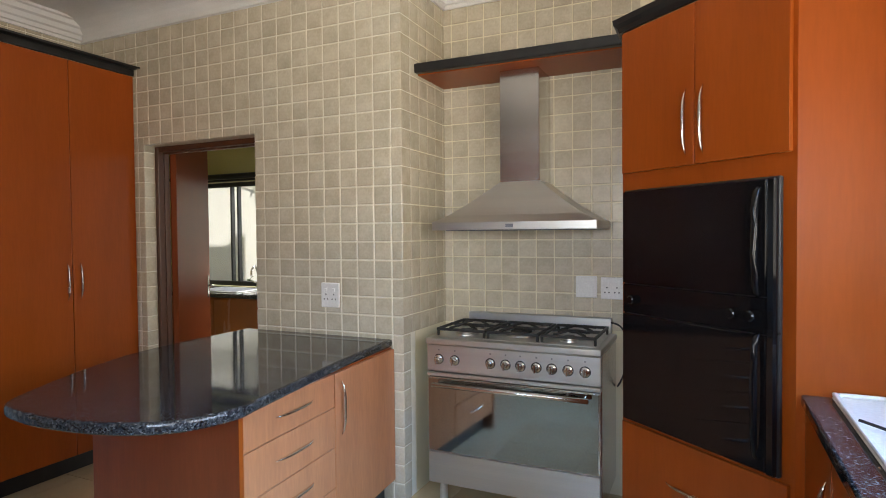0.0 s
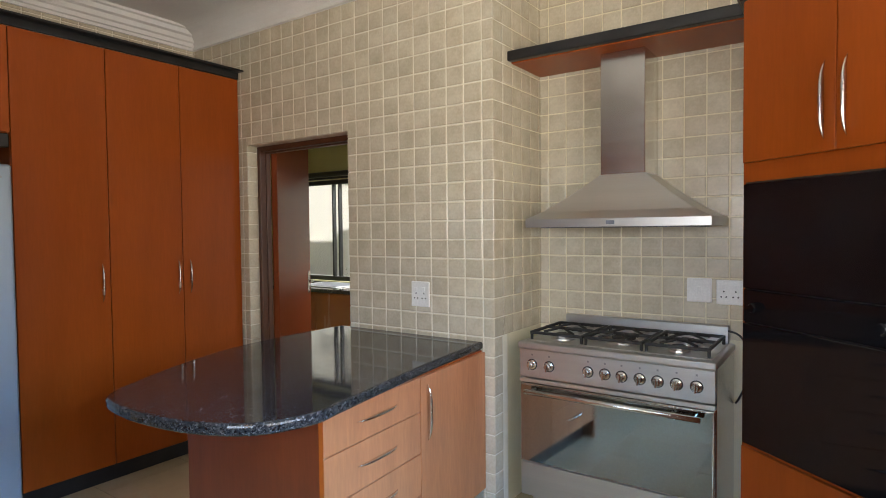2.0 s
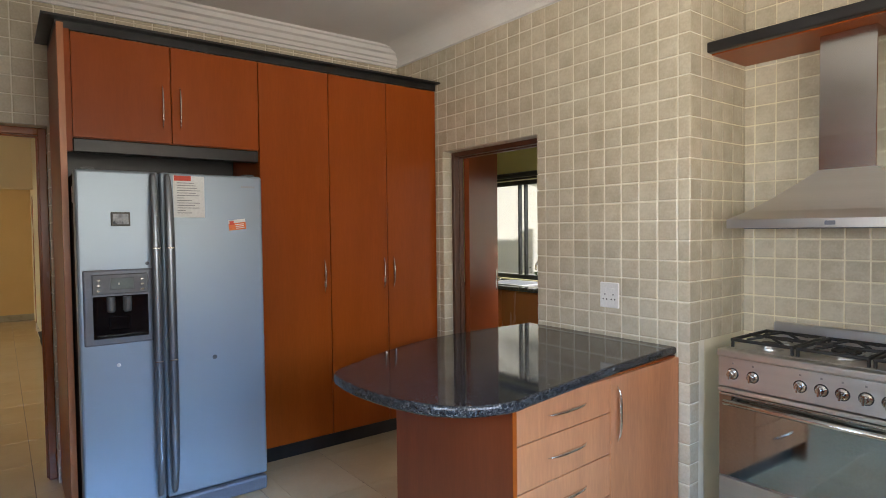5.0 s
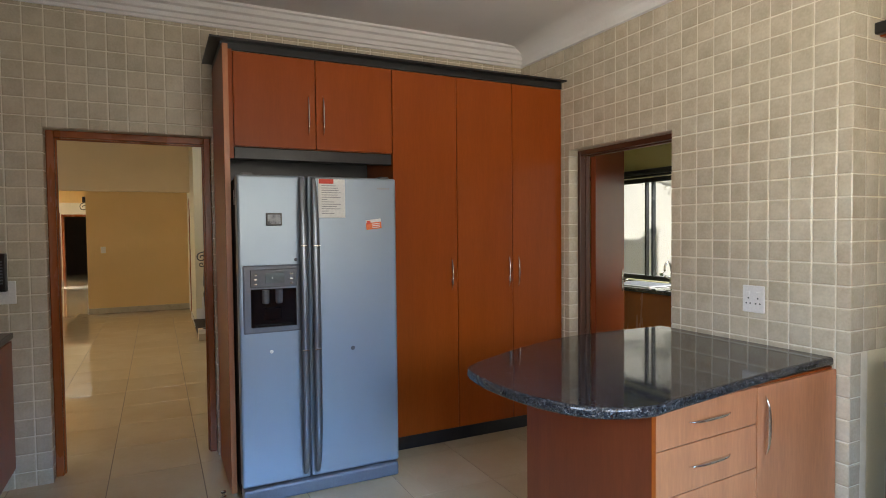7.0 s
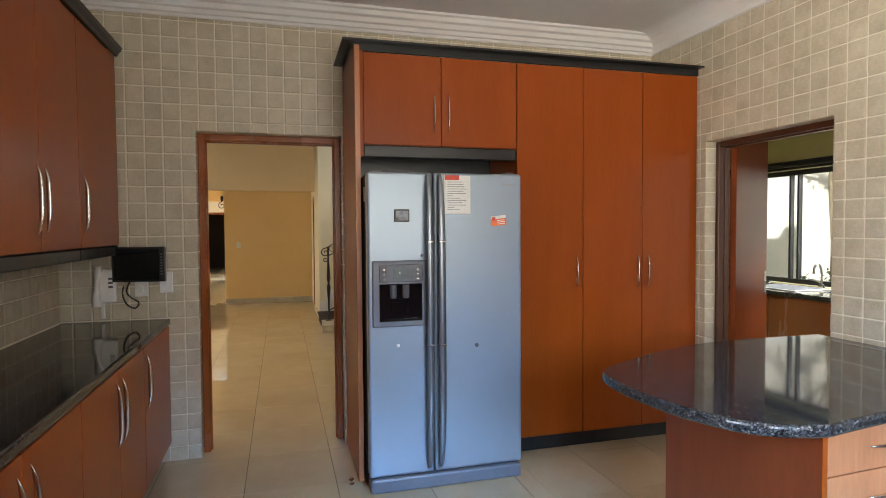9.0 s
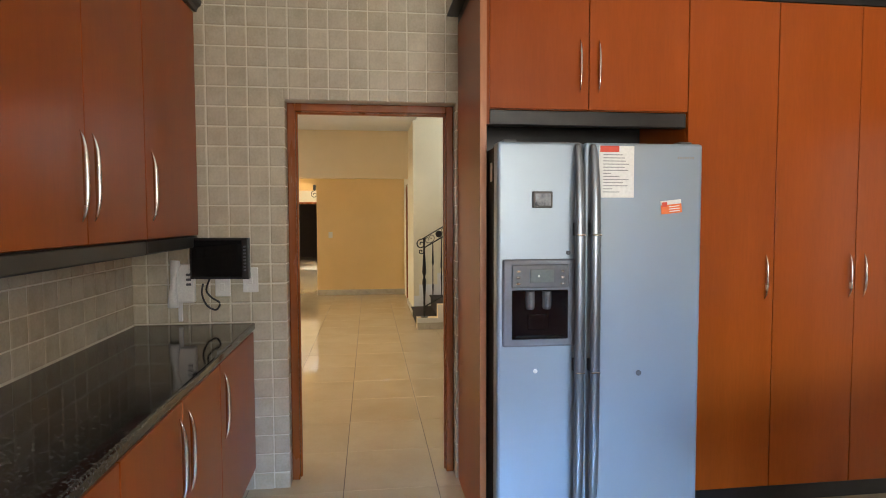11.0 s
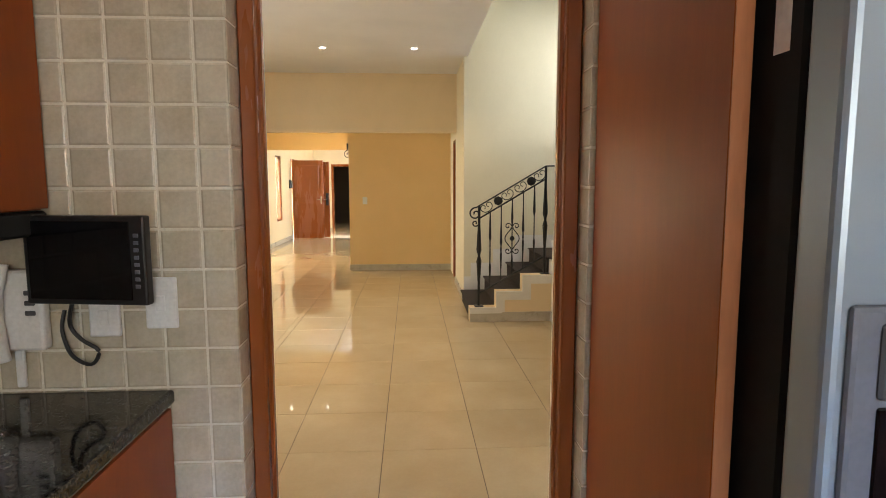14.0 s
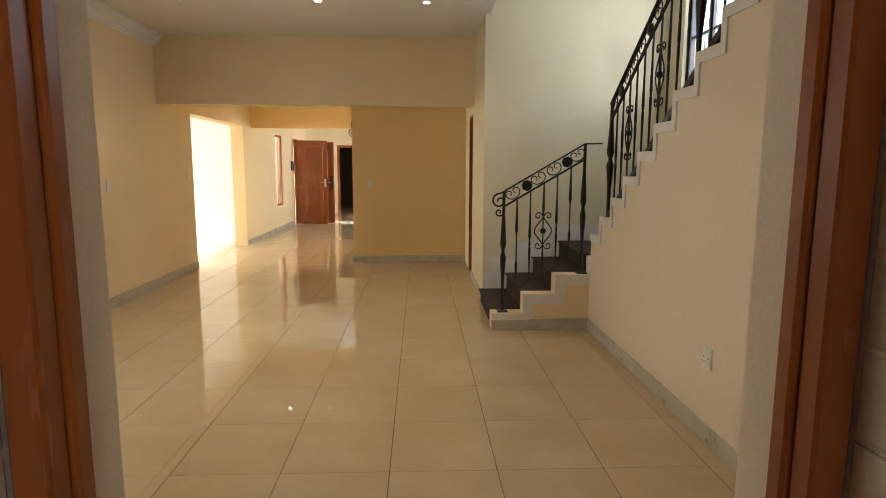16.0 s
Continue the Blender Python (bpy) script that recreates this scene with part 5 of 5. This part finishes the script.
# stepped skirting on the header wall beside the first flight
for off, d0, d1 in ((0.150, 0.0005, 0.009), (0.122, 0.0092, 0.016), (0.088, 0.0162, 0.024)):
    o = []
    for k in range(4):
        z = (RISE * (k + 1) - DROP) + 0.012
        o += [(max(0.780, FY0 + k * GO - off), z + off), (FY0 + (k + 1) * GO - off, z + off)]
    o[-1] = (2.6, o[-1][1])
    part("stepped_skirting", side_prism([(0.780, 0.0)] + o + [(2.6, 0.4), (FY0 + 0.2, 0.0)], SBX + d0, SBX + d1, "x"), TRIMW, stairs, "white stepped skirting")

# second flight climbs along +x; its side wall is stepped at the top
R2, G2, X2, Z2 = 0.166, 0.255, -7.72, 0.835
N2 = 13
sw = [(STX, 0.0), (STX, Z2)]
trim_o, trim_i = [(STX, Z2)], [(STX + 0.0, Z2 - 0.055)]
for k in range(N2):
    x = X2 + k * G2
    sw += [(x, Z2 + k * R2), (x, Z2 + (k + 1) * R2)]
    trim_o += [(x, Z2 + k * R2), (x, Z2 + (k + 1) * R2)]
    trim_i += [(x + 0.05, Z2 + k * R2 - 0.055), (x + 0.05, Z2 + (k + 1) * R2 - 0.055)]
sw += [(HALLX - 0.013, Z2 + N2 * R2), (HALLX - 0.013, 0.0)]
trim_o += [(HALLX - 0.013, Z2 + N2 * R2)]
trim_i += [(HALLX - 0.013, Z2 + N2 * R2 - 0.055)]
wall_st = solid("wall_stair_side", side_prism(sw, STY, STY + 0.12, "y"), STAIRW, "cream wall carrying the stairs with a stepped top", "wall")
part("stepped_trim", side_prism(trim_o + trim_i[::-1], STY - 0.010, STY - 0.0005, "y"), TRIMW, stairs, "white stepped trim")
part("stepped_cap", side_prism([(x, z + 0.006) for x, z in trim_o] + [(x, z + 0.0005) for x, z in trim_o[::-1]], STY - 0.010, STY + 0.13, "y"), TRIMW, stairs, "white stepped trim")
for k in range(N2):
    x, z = X2 + k * G2, Z2 + (k + 1) * R2 - 0.10
    part("carpet_tread", box(x, x + G2 + 0.02, STY + 0.135, 2.64, z - 0.05, z, 0.008), CARPET, stairs, "dark brown carpet")
    part("carpet_riser", box(x, x + 0.02, STY + 0.135, 2.64, z - R2, z - 0.051), CARPET, stairs, "dark brown carpet")


# ---- wrought-iron balustrade ----
def scroll(c, r, turns, start, way, side, n=18):
    """Points of a spiral in the plane of side (a horizontal unit vector) and z."""
    pts = []
    for k in range(n + 1):
        s = k / n
        a = start + way * turns * math.tau * s
        q = r * (1 - 0.82 * s)
        pts.append(Vector(c) + q * (math.cos(a) * Vector(side) + math.sin(a) * Vector((0, 0, 1))))
    return pts


def swell_bar(p, q, r, knots):
    """An upright forged bar; knots: (share of height, gain, taper above, taper below)."""
    n = 44
    pts, rad = [], []
    for k in range(n + 1):
        s = k / n
        f = 1 + sum(g * max(0.0, 1 - (abs(s - c) / (up if s > c else down))) for c, g, up, down in knots)
        pts.append(Vector(p).lerp(Vector(q), s))
        rad.append(r * f)
    return sweep(pts, rad, 6)


POST = ((0.56, 1.0, 0.25, 0.04), (0.46, 1.0, 0.04, 0.20))
BALUSTER = (((0.66, 1.3, 0.34, 0.05), (0.28, 1.1, 0.03, 0.20)),
            ((0.50, 1.2, 0.30, 0.03), (0.42, 0.9, 0.03, 0.03), (0.36, 1.0, 0.02, 0.22)))


def c_scroll(c, u, v, size, n=40):
    """A bar that curls in at both ends, lying along u with its belly away from v."""
    x, z, pts = 0.0, 0.0, []
    turn = math.radians(740)
    raw = [0.5 + 1.9 * abs(2 * k / n - 1) ** 1.5 for k in range(n + 1)]
    a = -turn / 2
    tot = sum(raw)
    for k in range(n + 1):
        pts.append((x, z))
        a += turn * raw[k] / tot
        x += math.cos(a)
        z += math.sin(a)
    xs, zs = [p[0] for p in pts], [p[1] for p in pts]
    w = max(xs) - min(xs)
    mx, mz = (max(xs) + min(xs)) / 2, (max(zs) + min(zs)) / 2
    return [Vector(c) + Vector(u) * ((px - mx) / w * size) + Vector(v) * ((pz - mz) / w * size) for px, pz in pts]


def rosette(t, c, axis, side, r=0.046):
    """Eight-lobed forged flower."""
    c, side = Vector(c), Vector(side)
    out = Vector((1, 0, 0)) if axis == "x" else Vector((0, 1, 0))
    ring = []
    for k in range(48):
        a = math.tau * k / 48
        q = r * (0.91 + 0.09 * abs(math.cos(4 * a)))
        ring.append((q * math.cos(a), q * math.sin(a)))
    bm = bmesh.new()
    lo = [bm.verts.new(c - out * 0.007 + side * a + Vector((0, 0, b))) for a, b in ring]
    hi = [bm.verts.new(c + out * 0.007 + side * a + Vector((0, 0, b))) for a, b in ring]
    mid = bm.verts.new(c + out * 0.016)
    bak = bm.verts.new(c - out * 0.016)
    for k in range(48):
        m = (k + 1) % 48
        bm.faces.new((lo[k], lo[m], hi[m], hi[k]))
        bm.faces.new((hi[k], hi[m], mid))
        bm.faces.new((lo[m], lo[k], bak))
    bmesh.ops.recalc_face_normals(bm, faces=bm.faces)
    part("rosette", bm, WROUGHT, t)


def medallion(t, c, side, half=0.115, wide=0.066):
    c, side = Vector(c), Vector(side)
    axis = "y" if abs(side.x) > 0.5 else "x"
    part("medallion_ball", lathe([(0.0, -0.024), (0.015, -0.019), (0.025, -0.006), (0.025, 0.006), (0.015, 0.019), (0.0, 0.024)], 12, c, axis), WROUGHT, t)
    for s in (-1, 1):
        ln = []
        for k in range(17):
            u = -1 + 2 * k / 16
            ln.append(c + side * s * (0.008 + wide * (0.5 + 0.5 * math.cos(math.pi * u)) ** 0.8) + Vector((0, 0, u * half)))
        part("medallion_bar", sweep(ln, 0.0055, 6), WROUGHT, t)
        for e in (-1, 1):
            cc = c + Vector((0, 0, e * (half + 0.012))) + s * 0.043 * side
            part("medallion_curl", sweep(scroll(cc, 0.036, 1.1, math.pi if s > 0 else 0, -s * e, side, 16), 0.0055, 6), WROUGHT, t)


rail1 = thing("stair_railing", "black wrought-iron railing with scrolls on the lower flight", "railing", (0, 0, 0))
RX = STX - 0.055
ya, yb = FY0 + 0.10, FY0 + 0.785
za, zb = 1.197, 1.600


def rz(y):
    return za + (zb - za) * (y - ya) / (yb - ya)


side = (0, 1, 0)
along = Vector((0, yb - ya, zb - za)).normalized()
across = Vector((0, -along.z, along.y))
for y, base in ((ya, RISE - DROP + 0.013), (yb, RISE * 3 - DROP + 0.013)):
    part("newel_post", swell_bar((RX, y, base), (RX, y, rz(y)), 0.0135, POST), WROUGHT, rail1)
    part("base_plate", box(RX - 0.045, RX + 0.045, y - 0.045, y + 0.045, base, base + 0.010, 0.002), WROUGHT, rail1)
part("handrail", sweep([(RX, ya - 0.03, rz(ya - 0.03)), (RX, yb, rz(yb)), (RX, yb + 0.02, rz(yb)), (RX, STY + 0.08, rz(yb) + 0.003)], 0.013, 8, flat=0.55), WROUGHT, rail1)
part("lower_handrail", sweep([(RX, ya, rz(ya) - 0.13), (RX, yb, rz(yb) - 0.13)], 0.009, 6), WROUGHT, rail1)
part("bottom_rail", sweep([(RX, ya, RISE - DROP + 0.15), (RX, yb, RISE * 3 - DROP + 0.20)], 0.009, 6), WROUGHT, rail1)
for k in range(1, 6):
    y = ya + (yb - ya) * k / 6
    zb0 = RISE - DROP + 0.15 + (RISE * 2 + 0.05) * k / 6
    kn = ((0.74, 1.1, 0.25, 0.10), (0.17, 0.9, 0.10, 0.12)) if k == 3 else BALUSTER[0 if k in (1, 5) else 1]
    part("baluster", swell_bar((RX, y, zb0), (RX, y, rz(y) - 0.13), 0.0060, kn), WROUGHT, rail1)
    if k == 3:
        medallion(rail1, (RX, y, zb0 + 0.48 * (rz(y) - 0.13 - zb0)), side)
for s, flower in ((0.115, 0), (0.285, 1), (0.43, 0), (0.625, 0), (0.78, 1), (0.915, 0)):
    y = ya + (yb - ya) * s
    if flower:
        rosette(rail1, (RX, y, rz(y) - 0.065), "x", side)
    else:
        part("scroll_bar", sweep(c_scroll((RX, y, rz(y) - 0.066), along, across, 0.125), 0.0050, 6), WROUGHT, rail1)
part("end_scroll", sweep(scroll((RX, ya - 0.038, rz(ya) - 0.082), 0.066, 1.35, math.radians(80), 1, side, 26), 0.0085, 6), WROUGHT, rail1)
part("end_scroll", sweep(scroll((RX, ya - 0.040, rz(ya) - 0.178), 0.040, 1.25, math.radians(30), -1, side, 22), 0.0075, 6), WROUGHT, rail1)

rail2 = thing("stair_railing", "black wrought-iron railing rising along the upper flight", "railing", (0, 0, 0))
RY = STY + 0.05
xa = X2 + 0.032
slope = R2 / G2


def tz(x):
    return 1.91 + slope * (x - xa)


xe = HALLX - 0.25
along2 = Vector((1, 0, slope)).normalized()
across2 = Vector((-along2.z, 0, along2.x))
part("handrail", sweep([(xa - 0.02, RY, tz(xa - 0.02)), (xe, RY, tz(xe))], 0.018, 8, flat=0.7), WROUGHT, rail2)
part("lower_handrail", sweep([(xa, RY, tz(xa) - 0.13), (xe, RY, tz(xe) - 0.13)], 0.013, 6), WROUGHT, rail2)
# a slanted flat foot on every tread carries two balusters
for k in range(N2 - 1):
    x, z = xa + k * G2, Z2 + (k + 1) * R2 + 0.0065
    if x + 0.17 < xe:
        part("rail_foot", side_prism([(x - 0.03, z), (x + 0.045, z), (x + 0.158, z + 0.075), (x + 0.158, z + 0.125)], RY - 0.016, RY + 0.016, "y"), WROUGHT, rail2)
for k in range(int((xe - xa) / 0.1275) + 1):
    x = xa + k * 0.1275
    step = math.floor((x - xa + 0.001) / G2)
    low = Z2 + (step + 1) * R2 + 0.0065
    off = x - xa - step * G2
    bot = low + max(0.0, 0.02 + off * 0.62)
    if k % 11 == 0:
        part("newel_post", swell_bar((x, RY, low), (x, RY, tz(x)), 0.016, POST), WROUGHT, rail2)
    else:
        part("baluster", swell_bar((x, RY, bot), (x, RY, tz(x) - 0.13), 0.0075, ((0.5, 0.5, 0.25, 0.05), (0.42, 0.4, 0.03, 0.2))), WROUGHT, rail2)
    if k % 4 == 3 and k % 11:
        medallion(rail2, (x, RY, bot + 0.5 * (tz(x) - 0.13 - bot)), (1, 0, 0), 0.150, 0.058)
    if k % 4 == 1:
        rosette(rail2, (x + 0.064, RY, tz(x + 0.064) - 0.065), "y", (1, 0, 0), 0.042)
    else:
        part("scroll_bar", sweep(c_scroll((x + 0.064, RY, tz(x + 0.064) - 0.066), along2, across2, 0.115, 28), 0.0055, 5), WROUGHT, rail2)


# scroll bracket on the header towards the entrance
t = thing("scroll_bracket", "small black wrought-iron scroll bracket on the yellow header", "bracket", (-13.995, -1.10, 2.13))
part("plate", box(-0.004, 0.010, -0.03, 0.03, -0.025, 0.10, 0.003), WROUGHT, t)
part("scroll", sweep([(0.012, 0.0, 0.02)] + scroll((0.03, 0.0, -0.12), 0.085, 1.3, math.radians(90), 1, (0, 1, 0), 24), 0.009, 6), WROUGHT, t)

# downlights of the hall
def downlight(x, y):
    t = thing("downlight", "small lit round recessed ceiling downlight", "downlight", (x, y, CEIL), group="hall downlights")
    part("rim", lathe([(0.045, 0.0), (0.045, -0.006), (0.034, -0.008)], 20), TRIMW, t)
    part("lamp", lathe([(0.032, -0.0085), (0.030, -0.0105)], 20), LAMPGLOW, t, "lit lamp face")
    lamp = new("downlight_lamp", bpy.data.lights.new("downlight_lamp", "SPOT"))
    lamp.data.energy, lamp.data.color, lamp.data.spot_size, lamp.data.spot_blend = 24, (1.0, 0.80, 0.52), radians(110), 0.7
    lamp.data.shadow_soft_size = 0.03
    lamp.location = (x, y, CEIL - 0.02)


for y in (-2.05, -0.80, 0.19):
    downlight(-8.65, y)
# unseen row, added to brighten the near hall and stair wall
for y in (-0.80, 0.19):
    downlight(-5.6, y)
for y in (-2.2, -1.5):
    downlight(-13.1, y)

# ---- tiles, last ----
tiles(wall_north, (0, NY, 0), (1, 0, 0), (0, -1, 0), WX, AX + 0.007, 0.0, CEIL - 0.14, [(DOOR_N[0], DOOR_N[1], -1, DOOR_N[3])], (-3.2, -1.0, 0.9, 2.76), pitch=0.1067, rise=0.0988, start=-1.941)
tiles(wall_west, (WX, 0, 0), (0, 1, 0), (1, 0, 0), SY, NY, -0.016, CEIL - 0.14, [(DOOR_W[0], DOOR_W[1], -1, DOOR_W[3])], (SY, 0.62, 0.3, 2.3), start=-0.286)
for ya_, s in ((DOOR_W[0], 1), (DOOR_W[1], -1)):
    tiles(wall_west, (0, ya_, 0), (1, 0, 0), (0, s, 0), -3.641, WX + 0.006, -0.016, DOOR_W[3], start=WX + 0.006 - TILE)
tiles(wall_north, (DOOR_N[0], 0, 0), (0, 1, 0), (1, 0, 0), NY - 0.006, NY + 0.075, 0.0, DOOR_N[3], rise=0.0988)
tiles(wall_north, (DOOR_N[1], 0, 0), (0, 1, 0), (-1, 0, 0), NY - 0.006, NY + 0.075, 0.0, DOOR_N[3], rise=0.0988)
tiles(wall_south, (0, SY, 0), (1, 0, 0), (0, 1, 0), WX, EX, 0.9, CEIL - 0.14, [WIN_S])
tiles(wall_alcove_side, (AX, 0, 0), (0, 1, 0), (1, 0, 0), NY + 0.0, AY, 0.8892, CEIL - 0.14, single=(0, 9, 0, 9), rise=0.0988)
tiles(wall_alcove_side, (AX, 0, 0), (0, 1, 0), (1, 0, 0), NY, NY + 0.085, 0.0, 0.8892, rise=0.0988)
tiles(wall_alcove_back, (0, AY, 0), (1, 0, 0), (0, -1, 0), AX, P1.x, 0.8892, CEIL - 0.14, single=(-9, 9, 0, 9), start=AX - 0.05, rise=0.0988)
tiles(wall_east, (EX, 0, 0), (0, 1, 0), (-1, 0, 0), SY, P2.y, 0.9, CEIL - 0.14, [WIN_E])

# floor tiles, on one grid through the rooms
FPX, FPY = 0.530, 0.502


def floor_tiles(x0, x1, y0, y1, single):
    made = {}
    verts, faces = [], []
    i0, i1 = math.floor((x0 + 6.121) / FPX), math.ceil((x1 + 6.121) / FPX)
    j0, j1 = math.floor((y0 - 0.481) / FPY), math.ceil((y1 - 0.481) / FPY)
    n = 0
    for i in range(i0, i1):
        for j in range(j0, j1):
            a0, a1 = max(-6.121 + i * FPX + 0.0009, x0), min(-6.121 + (i + 1) * FPX - 0.0009, x1)
            b0, b1 = max(0.481 + j * FPY + 0.0018, y0), min(0.481 + (j + 1) * FPY - 0.0018, y1)
            if a1 - a0 < 0.01 or b1 - b0 < 0.01:
                continue
            pv, pf = tile_piece(a1 - a0, b1 - b0, 0.006, 0.0007)
            if single and n < 300:
                key = (round(a1 - a0, 3), round(b1 - b0, 3))
                if key not in made:
                    made[key] = bpy.data.meshes.new("tile")
                    made[key].from_pydata(pv, [], pf)
                    made[key].materials.append(FLOORT)
                ob = new("tile", made[key])
                ob.location = (a0, b0, -0.006)
                ob.parent = floor
                n += 1
            else:
                k = len(verts)
                verts += [(a0 + x, b0 + y, z - 0.006) for x, y, z in pv]
                faces += [tuple(q + k for q in f) for f in pf]
    if verts:
        me = bpy.data.meshes.new("tiles")
        me.from_pydata(verts, [], faces)
        me.materials.append(FLOORT)
        ob = new("tiles", me)
        ob.parent = floor
        tagged(ob, kind="stuff")


floor_tiles(-10.3, EX, SY, STY, True)
floor_tiles(-10.3, HALLX, LWY, SY, True)
floor_tiles(-23.6, -10.3, LWY, 3.0, False)
floor_tiles(-15.2, -9.2, -6.6, LWY, False)
floor_tiles(WX, EX, STY, AY, True)
floor_tiles(-5.2, AX, AY, SCY, False)
